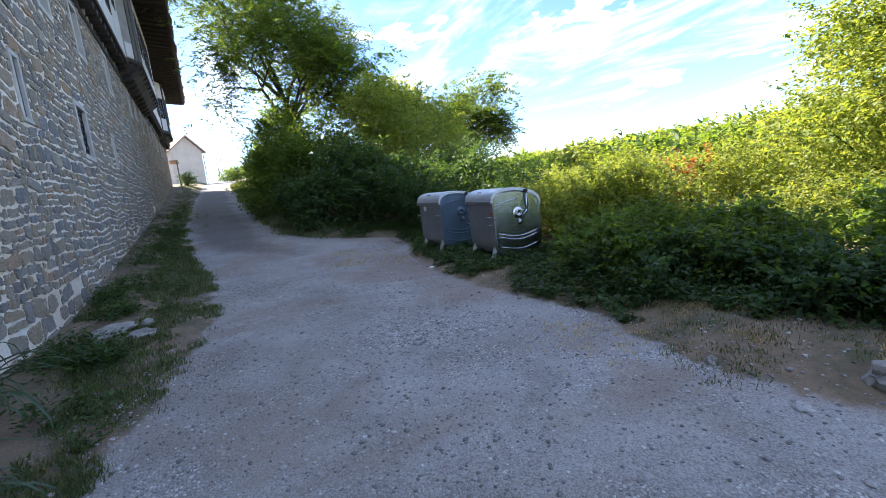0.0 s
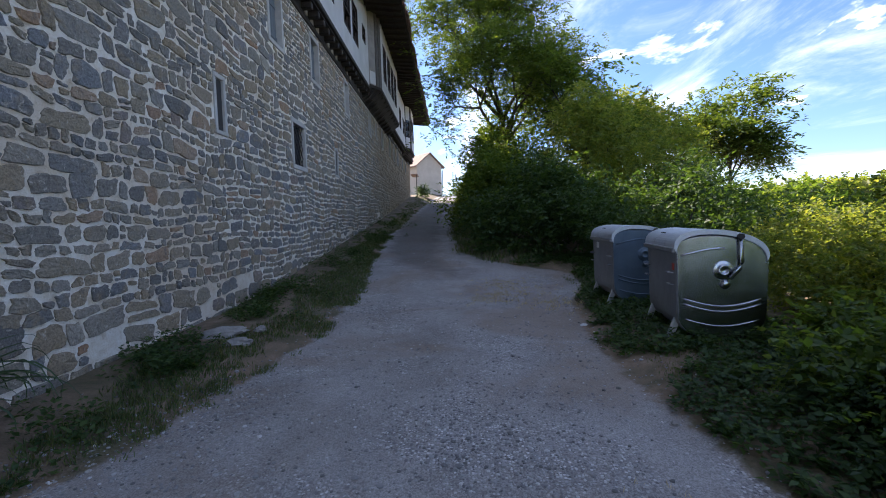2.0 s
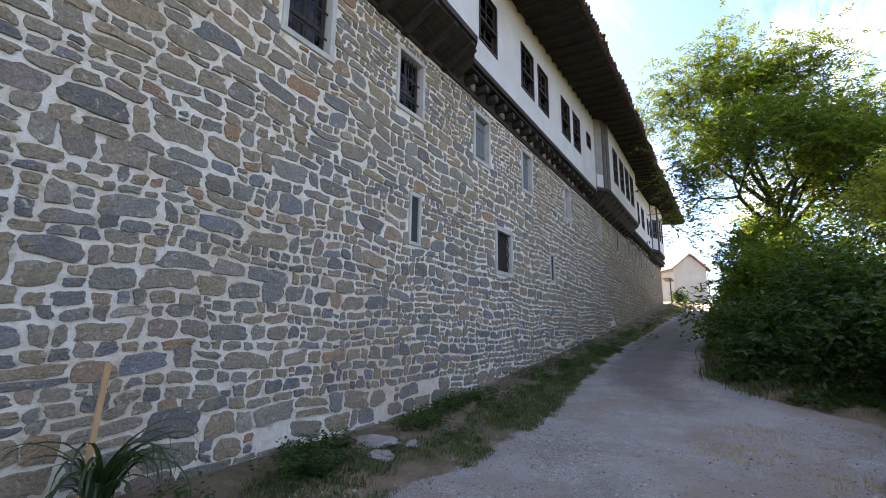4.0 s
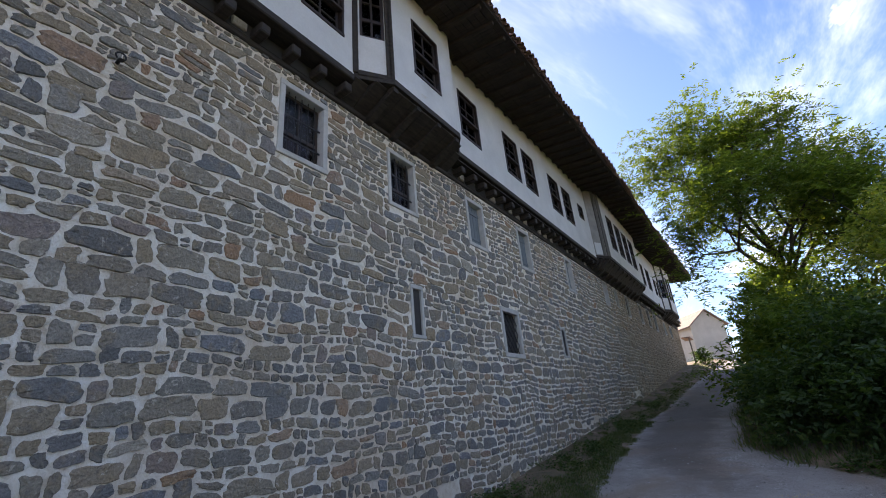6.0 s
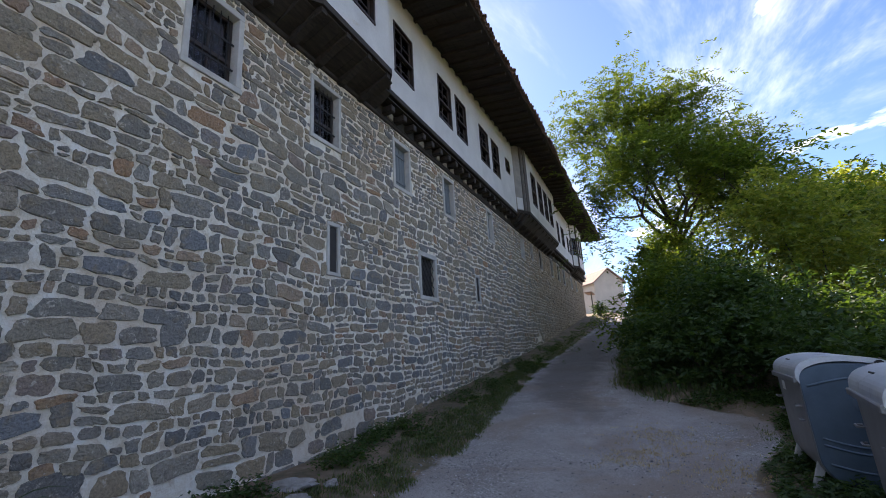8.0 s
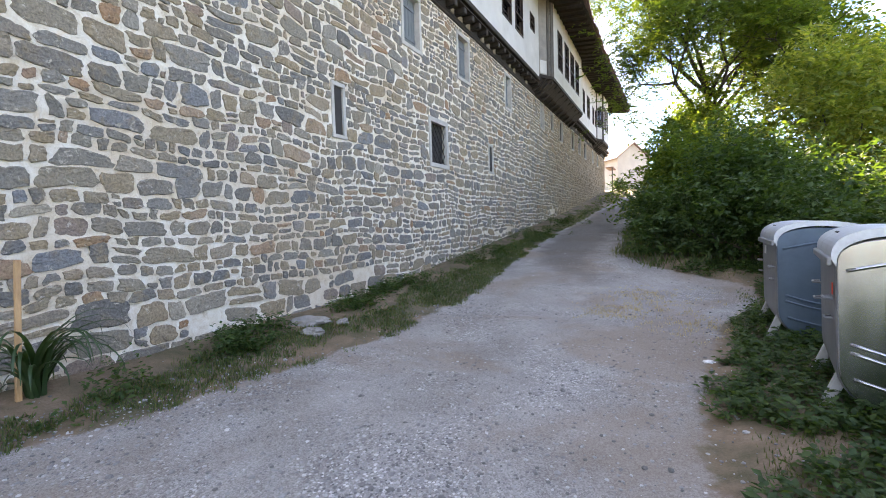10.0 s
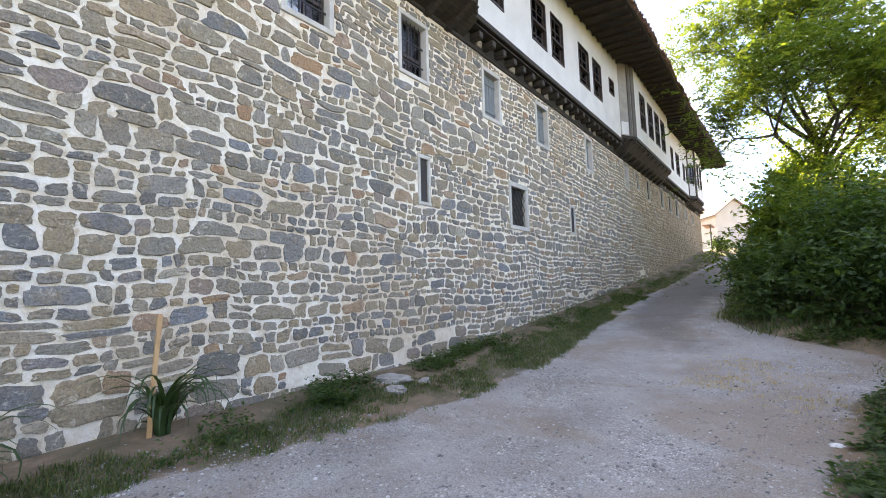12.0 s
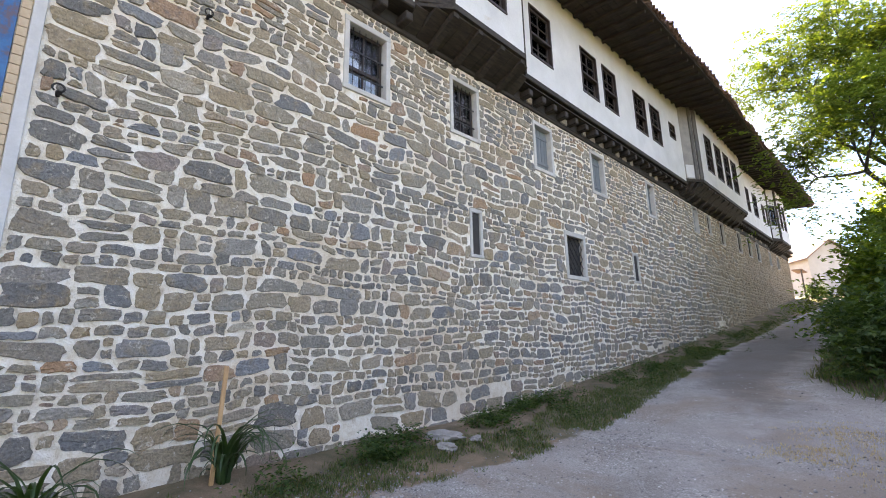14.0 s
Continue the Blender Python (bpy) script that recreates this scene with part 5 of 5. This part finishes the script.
def strap_plant(x, y, count, length, seed, label):
    """A clump of long arching strap leaves."""
    rr = random.Random(seed)
    t = thing("strap_leaf_plant", label, "plant", "plants by the wall", at=pose(x, y, height(x, y)))
    for i in range(count):
        a, ln = rr.uniform(0, 2 * math.pi), length * rr.uniform(0.6, 1.15)
        if math.cos(a) < -0.6:
            ln *= 0.6
        up, s, q = rr.uniform(1.20, 1.55), Shape(), 11
        p = Vector((rr.uniform(-0.05, 0.05), rr.uniform(-0.05, 0.05), -0.03))
        el = up
        for k in range(q + 1):
            wd = 0.023 * (1 - (k / q) ** 2.2) * rr.uniform(0.9, 1.1) + 0.002
            sd2 = Vector((-math.sin(a), math.cos(a), 0)) * wd
            s.v += [tuple(p - sd2), tuple(p + Vector((0, 0, -wd * 0.5))), tuple(p + sd2)]
            p = p + Vector((math.cos(a) * math.cos(el), math.sin(a) * math.cos(el), math.sin(el))) * ln / q
            el -= rr.uniform(0.10, 0.40) * (0.20 + 2.2 * k / q)
        for k in range(q):
            for j in (0, 1):
                s.f.append((3 * k + j, 3 * k + j + 1, 3 * k + j + 4, 3 * k + j + 3))
        part("leaf", s, M_STRAP, t, smooth=True)
    return t


strap_plant(-1.80, 3.84, 46, 1.20, 3, "clump of long arching strap leaves against the stone wall")
strap_plant(-1.50, 2.22, 56, 1.15, 5, "clump of stiff dark strap leaves by the wall")
stake = thing("wooden_stake", "raw pine stake leaning against the stone wall", "stake")
part("shaft", Shape().box(-0.018, 0.018, -0.022, 0.022, -0.55, 0.72, 0.004, Matrix.Translation((-1.80, 3.745, 0.70)) @ Matrix.Rotation(radians(-3), 4, "X")), M_STAKE, stake)

# ---- loose stones ----


def pebble_shape(rr, r, flat=0.6):
    ico = [(0, 0, 1), (0.894, 0, 0.447), (0.276, 0.851, 0.447), (-0.724, 0.526, 0.447), (-0.724, -0.526, 0.447), (0.276, -0.851, 0.447),
           (0.724, 0.526, -0.447), (-0.276, 0.851, -0.447), (-0.894, 0, -0.447), (-0.276, -0.851, -0.447), (0.724, -0.526, -0.447), (0, 0, -1)]
    fs = [(0, 1, 2), (0, 2, 3), (0, 3, 4), (0, 4, 5), (0, 5, 1), (1, 6, 2), (2, 7, 3), (3, 8, 4), (4, 9, 5), (5, 10, 1), (6, 7, 2), (7, 8, 3), (8, 9, 4), (9, 10, 5), (10, 6, 1), (11, 7, 6), (11, 8, 7), (11, 9, 8), (11, 10, 9), (11, 6, 10)]
    return [(x * r * rr.uniform(0.7, 1.3), y * r * rr.uniform(0.7, 1.3), z * r * flat * rr.uniform(0.7, 1.2)) for x, y, z in ico], fs


rr = random.Random(21)
s = Shape()
for i in range(13000):
    if rr.random() < 0.62:
        cx, cy, sp = rr.choice(((1.9, 4.3, 0.45), (1.9, 4.3, 0.7), (0.4, 8.6, 0.4), (1.0, 2.2, 0.6), (-0.75, 3.4, 0.5), (-0.45, 4.8, 0.4), (3.2, 1.2, 0.9), (1.6, 2.2, 1.2), (2.6, 6.0, 1.0)))
        x, y = rr.gauss(cx, sp), rr.gauss(cy, sp * 1.1)
    else:
        y = rr.uniform(-0.5, 9.5) if rr.random() < 0.8 else rr.uniform(9, 16)
        x = rr.uniform(along(LEFT, y) - 0.25, along(RIGHT, y) + 0.2)
    if x < W + 0.15 or math.hypot(x - 0.0, y + 0.3) < 0.3:
        continue
    r = 0.005 + 0.012 * rr.random() ** 2.0 + (0.012 if rr.random() < 0.03 else 0)
    vs, fs = pebble_shape(rr, r)
    a = rr.uniform(0, 6.28)
    ca, sa = math.cos(a), math.sin(a)
    z = height(x, y) + r * 0.15
    s.add([(x + px * ca - py * sa, y + px * sa + py * ca, z + pz) for px, py, pz in vs], fs)


def pebble_material(name):
    m, n, l, b = nodes_of(name)
    c = ramp(n, l, chance(n, l), [(0.0, (0.14, 0.135, 0.13)), (0.4, (0.25, 0.243, 0.235)), (0.85, (0.38, 0.372, 0.36)), (1.0, (0.58, 0.57, 0.555))])
    l.new(mix(n, l, 0.4, c, noise_tex(n, l, coords(n, l), 60, 4, 0.6), "OVERLAY"), b.inputs["Base Color"])
    b.inputs["Roughness"].default_value = 0.9
    return m


M_GRAVEL = pebble_material("gravel_stone")
tagged(part("gravel_stones", s, M_GRAVEL), "loose grey limestone gravel scattered over the lane", "gravel", kind="stuff")


def rock(x, y, r, label, material, flat=0.65, name="rock", seed=1, turn=0.0):
    q = random.Random(seed)
    bm = bmesh.new()
    bmesh.ops.create_icosphere(bm, subdivisions=3, radius=1.0)
    off = Vector((seed * 3.1, seed * 1.7, 0))
    for v in bm.verts:
        k = 1 + 0.55 * noise.noise(v.co * 1.4 + off) + 0.26 * noise.noise(v.co * 3.5 + off)
        v.co = Vector((v.co.x * r[0], v.co.y * r[1], max(v.co.z, -0.5) * r[2])) * k
    sh = Shape()
    bm.verts.index_update()
    sh.add([tuple(v.co) for v in bm.verts], [tuple(v.index for v in f.verts) for f in bm.faces])
    bm.free()
    ob = part(name, sh, material, None)
    ob.matrix_basis = pose(x, y, height(x, y) + r[2] * 0.30, 0, 0, turn)
    return tagged(ob, label, "rock")


rock(-1.36, 6.85, (0.27, 0.13, 0.085), "pale flat limestone block half sunk in the verge", M_SLAB, seed=2, turn=35)
rock(-1.02, 6.55, (0.17, 0.11, 0.07), "small pale limestone block in the verge", M_SLAB, seed=3, turn=10)
rock(-1.0, 7.15, (0.10, 0.07, 0.06), "small pale limestone block in the verge", M_SLAB, seed=4, turn=70)
rock(3.32, 1.63, (0.045, 0.038, 0.036), "small pale round stone at the lane edge", M_SLAB, seed=5)
rock(3.66, 0.70, (0.13, 0.11, 0.10), "pale rounded stone at the lane edge", M_SLAB, seed=6)
rock(3.09, 0.93, (0.055, 0.045, 0.03), "dark flat stone on the gravel", M_PEBBLE, seed=7)
rock(2.34, 2.68, (0.06, 0.04, 0.03), "flat grey stone on the gravel", M_PEBBLE, seed=8)
rock(4.05, 3.02, (0.10, 0.05, 0.035), "broken red brick at the lane edge", M_BRICK, name="brick_fragment", seed=9, turn=40)
rock(3.75, 7.35, (0.05, 0.035, 0.02), "scrap of white litter by the containers", M_PAPER, name="litter", seed=10)
rock(3.55, 4.35, (0.035, 0.025, 0.02), "small pale stone at the lane edge", M_SLAB, seed=11)

# ---- grass and weeds ----


def blades(name, label, spots, count, hgt, material, seed, spread=0.04):
    """Tufts of grass; spots is a function that gives a random place, or None."""
    g = random.Random(seed)
    pos, nr, tp, sz = [], [], [], []
    while len(pos) < count:
        p = spots(g)
        if p is None:
            continue
        x, y = p
        for _ in range(g.randint(5, 11)):
            a = g.uniform(0, 6.283)
            tilt = g.uniform(0.1, 0.9)
            bx, by = x + g.gauss(0, spread), y + g.gauss(0, spread)
            pos.append((bx, by, height(bx, by) - 0.01))
            t = (math.cos(a) * math.sin(tilt), math.sin(a) * math.sin(tilt), math.cos(tilt))
            tp.append(t)
            nr.append((math.cos(a) * math.cos(tilt), math.sin(a) * math.cos(tilt), -math.sin(tilt)))
            sz.append(hgt * g.uniform(0.4, 1.25))
    me = leaf_mesh(name, np.array(pos), np.array(nr), np.array(tp), np.array(sz), 0.075, material)
    return tagged(new(name, me), label, "grass", kind="stuff")


def verge(g):
    y = g.uniform(1.5, 20) if g.random() < 0.75 else g.uniform(20, 46)
    lf = along(LEFT, y)
    x = g.uniform(W + 0.08, lf + 0.12)
    k = noise.noise(Vector((x * 1.1, y * 0.9, 7.0))) + 0.35 * noise.noise(Vector((x * 4, y * 4, 2.0)))
    u = (x - W) / (lf - W)
    k += 0.55 * math.exp(-((u - 0.70) / 0.26) ** 2) - 1.3 * max(0, 0.45 - u) 
    if 6.3 < y < 7.6 and x < -1.3:
        k -= 0.35
    return (x, y) if k > 0.10 else None


def right_verge(g):
    y = g.uniform(-1.0, 14)
    rt = along(RIGHT, y)
    x = rt + g.uniform(-0.25, 1.9)
    k = noise.noise(Vector((x * 1.0, y * 1.0, 17.0))) + 0.8 * (x - rt) - 0.25
    return (x, y) if k > 0 else None


def dry(g):
    y = g.uniform(-1.0, 3.2)
    rt = along(RIGHT, y)
    x = rt + g.uniform(0.5, 1.7)
    return (x, y) if noise.noise(Vector((x * 1.3, y * 1.3, 27.0))) > -0.05 else None


def far_right(g):
    y = g.uniform(13, 50)
    x = along(RIGHT, y) + g.uniform(-0.1, 2.2)
    return (x, y) if noise.noise(Vector((x, y, 37.0))) > -0.25 else None


def patches(g):
    cx, cy, r = g.choice(((3.3, 2.5, 0.35), (3.2, 10.0, 0.5), (2.6, 9.3, 0.25), (3.7, 8.8, 0.3), (3.1, 2.9, 0.25), (3.0, 10.6, 0.35)))
    return (g.gauss(cx, r), g.gauss(cy, r))


blades("verge_grass", "short mixed green and dry grass along the wall", verge, 66000, 0.070, M_GRASS, 31)
blades("edge_grass", "green grass and weeds along the lane edge", right_verge, 26000, 0.05, M_GRASS, 32)
blades("dry_grass", "straw-coloured dry grass at the lane edge", dry, 16000, 0.050, M_STRAW, 33)
blades("lane_grass", "grass bank along the far lane", far_right, 16000, 0.20, M_GRASS, 34, 0.12)
blades("gravel_grass", "thin dry grass tufts growing in the gravel", patches, 5000, 0.045, M_STRAW, 35)


def weeds(name, label, spots, count, size, material, seed, tall=0.25):
    """Broad-leaved weeds: rosettes of leaves on short stalks."""
    g = np.random.default_rng(seed)
    rr2 = random.Random(seed)
    pos, nr, tp, sz = [], [], [], []
    while len(pos) < count:
        p = spots(rr2)
        if p is None:
            continue
        x, y = p
        top = tall * rr2.uniform(0.3, 1.2)
        for _ in range(rr2.randint(10, 26)):
            a, u = rr2.uniform(0, 6.283), rr2.random()
            d = (1 - 0.6 * u) * top * 0.75
            pos.append((x + d * math.cos(a) * rr2.random(), y + d * math.sin(a) * rr2.random(), height(x, y) + top * u))
            tp.append((math.cos(a), math.sin(a), 0.15 - 0.5 * rr2.random()))
            nr.append((rr2.gauss(0, 0.35) - 0.2 * math.cos(a), rr2.gauss(0, 0.35) - 0.2 * math.sin(a), 1.0))
            sz.append(size * rr2.uniform(0.55, 1.3))
    me = leaf_mesh(name, np.array(pos), unit(np.array(nr)), unit(np.array(tp)), np.array(sz), 0.55, material)
    return tagged(new(name, me), label, "weeds", kind="stuff")


def wall_weeds(g):
    if g.random() < 0.5:
        cx, cy, r = g.choice(((-1.75, 6.05, 0.22), (-1.55, 8.1, 0.25), (-1.75, 9.3, 0.22), (-1.6, 10.3, 0.3), (-1.6, 13.2, 0.4), (-1.4, 15.0, 0.35), (-1.5, 19, 0.6), (-1.3, 24, 0.8), (-1.3, 5.6, 0.18)))
        x, y = g.gauss(cx, r * 0.7), g.gauss(cy, r * 1.3)
    else:
        y = g.uniform(3.5, 30)
        x = g.uniform(W + 0.12, along(LEFT, y) - 0.15)
        if noise.noise(Vector((x * 1.5, y * 0.8, 55.0))) < 0.2:
            return None
    return (x, y) if x > W + 0.1 else None


def bin_weeds(g):
    y = g.uniform(1.6, 13)
    rt = along(RIGHT, y)
    x = rt + 0.06 + g.random() ** 0.9 * 2.2
    if y < 2.6 and x < 4.15:
        return None
    return (x, y) if noise.noise(Vector((x * 1.2, y * 1.2, 65.0))) + 0.9 * (x - rt) > 0.05 else None


weeds("wall_weeds", "low broad-leaved weeds at the foot of the wall", wall_weeds, 12000, 0.062, M_DARKLEAF, 51, 0.22)
weeds("edge_weeds", "low broad-leaved weeds round the waste containers", bin_weeds, 60000, 0.062, M_DARKLEAF, 52, 0.15)

# ---- stones of the long wall: the nearest are single pieces, the rest one joined piece ----


def stone_piece(rr, y0, y1, z0, z1, proud):
    """Irregular rounded block, its face towards +x; returns vertices and faces."""
    cy, cz, hy, hz = (y0 + y1) / 2, (z0 + z1) / 2, (y1 - y0) / 2, (z1 - z0) / 2
    n = 22 if y0 < 9 else (14 if y0 < 16 else 10)
    rim = []
    p = rr.uniform(4.0, 11.0)
    ph = rr.uniform(-0.5, 0.5)
    skew = rr.uniform(-0.24, 0.24)
    taper, lean = rr.uniform(-0.20, 0.20), rr.uniform(-0.14, 0.14)
    # one or two corners are knocked off
    chips = [(rr.uniform(0, 2 * math.pi), rr.uniform(0.02, 0.20)) for _ in range(2)]
    for k in range(n):
        a = 2 * math.pi * (k + rr.uniform(0.3, 0.7)) / n + ph * 0.5
        ca, sa = math.cos(a), math.sin(a)
        r = (abs(ca) ** p + abs(sa) ** p) ** (-1 / p) * rr.uniform(0.93, 1.05)
        for at, cut in chips:
            r *= 1 - cut * max(0.0, math.cos(a - at)) ** 6
        u, v = r * ca, r * sa
        rim.append((cy + u * hy * (1 + taper * v) + lean * v * hz, cz + v * hz * (1 + 0.6 * taper * u) + skew * u * hz))
    vs = []
    for scale, x in ((1.02, -0.03), (1.0, proud * 0.55), (0.92, proud * 0.97)):
        for q, w in rim:
            vs.append((W + x + (rr.uniform(-0.007, 0.007) if x > 0 else 0), cy + (q - cy) * scale, cz + (w - cz) * scale))
    vs.append((W + proud + rr.uniform(-0.003, 0.008), cy + rr.uniform(-0.3, 0.3) * hy, cz + rr.uniform(-0.3, 0.3) * hz))
    vs = [(x, y + 0.045 * noise.noise(Vector((0.0, y * 1.9, z * 2.4))) + 0.020 * noise.noise(Vector((3.0, y * 16.0, z * 16.0))), z + 0.11 * noise.noise(Vector((5.0, y * 0.8, z * 1.0))) + 0.024 * noise.noise(Vector((9.0, y * 4.0, z * 4.0))) + 0.017 * noise.noise(Vector((13.0, y * 16.0, z * 16.0)))) for x, y, z in vs]
    fs = []
    for j in (0, 1):
        fs += [(j * n + k, j * n + (k + 1) % n, (j + 1) * n + (k + 1) % n, (j + 1) * n + k) for k in range(n)]
    fs += [(2 * n + k, 2 * n + (k + 1) % n, 3 * n) for k in range(n)]
    return vs, fs


def blocked(y0, y1, z0, z1):
    for o in LOWER:
        w = o[5] + 0.012
        if y0 < o[1] + w and y1 > o[0] - w and z0 < o[3] + w and z1 > o[2] - w:
            return o
    return None


def lay_stones():
    rr = random.Random(77)
    out = []
    z = -0.15
    while z < TOP - 0.10:
        hgt = min(rr.choice((0.12, 0.145, 0.16, 0.18, 0.20, 0.22, 0.26)), TOP - 0.02 - z)
        if hgt < 0.09:
            break
        y = 1.745 + rr.uniform(0, 0.03)
        while y < END - 0.1:
            w = hgt * rr.choice((0.7, 1.0, 1.3, 1.6, 2.0, 2.4, 2.9)) * rr.uniform(0.9, 1.15)
            w = max(0.13, min(w, 0.62, END - 0.02 - y))
            wave = rr.uniform(-0.008, 0.008)
            cells = [(y, y + w, z, z + hgt)]
            kind = rr.random()
            if kind < 0.16 and hgt > 0.18:
                k = rr.uniform(0.4, 0.6) * hgt
                cells = [(y, y + w, z, z + k), (y, y + w, z + k, z + hgt)]
            elif kind < 0.26 and w > 0.30:
                k = rr.uniform(0.35, 0.65) * hgt
                c = y + w * rr.uniform(0.6, 0.72)
                cells = [(y, c, z, z + hgt), (c, y + w, z, z + k), (c, y + w, z + k, z + hgt)]
            elif kind < 0.30:
                cells = [(y, y + w, z, z + hgt * 1.22)]
            for a, b, c, d in cells:
                g = rr.uniform(0.010, 0.022) + (0.004 if y > 11 else 0)
                a, b, c, d = a + g, b - g, c + g * 0.8 + wave, d - g * 0.8 + wave
                o = blocked(a, b, c, d)
                if o:
                    w2 = o[5] + 0.014
                    if a < o[0] - w2 - 0.08:
                        b = o[0] - w2
                    elif b > o[1] + w2 + 0.08:
                        a = o[1] + w2
                    elif c < o[2] - w2 - 0.06:
                        d = o[2] - w2
                    elif d > o[3] + w2 + 0.06:
                        c = o[3] + w2
                    else:
                        continue
                    if blocked(a, b, c, d):
                        continue
                if b - a < 0.05 or d - c < 0.035 or d > TOP - 0.01 or d < height(W + 0.05, (a + b) / 2) - 0.30:
                    continue
                low = (c + d) / 2 - height(W + 0.05, (a + b) / 2)
                if low < 0.50 and rr.random() < (0.13 if 4.5 < a < 13 else 0.08):
                    continue
                out.append((a, b, c, d, rr.uniform(0.008, 0.028)))
            y += w
        z += hgt
    return out


rr = random.Random(99)
rest = Shape()
single = 0
for a, b, c, d, proud in lay_stones():
    vs, fs = stone_piece(rr, a, b, c, d, proud)
    if single < 300 and 2.2 < a < 6.2 and c < 3.4:
        single += 1
        me = bpy.data.meshes.new("stone")
        me.from_pydata(vs, [], fs)
        me.materials.append(M_STONE)
        ob = new("stone", me)
        ob.parent = wall
    else:
        rest.add(vs, fs)
me = bpy.data.meshes.new("stonework")
me.from_pydata(rest.v, [], rest.f)
me.materials.append(M_STONE)
ob = new("stonework", me)
ob.parent = wall
tagged(ob, "grey and ochre rubble stones", kind="stuff")
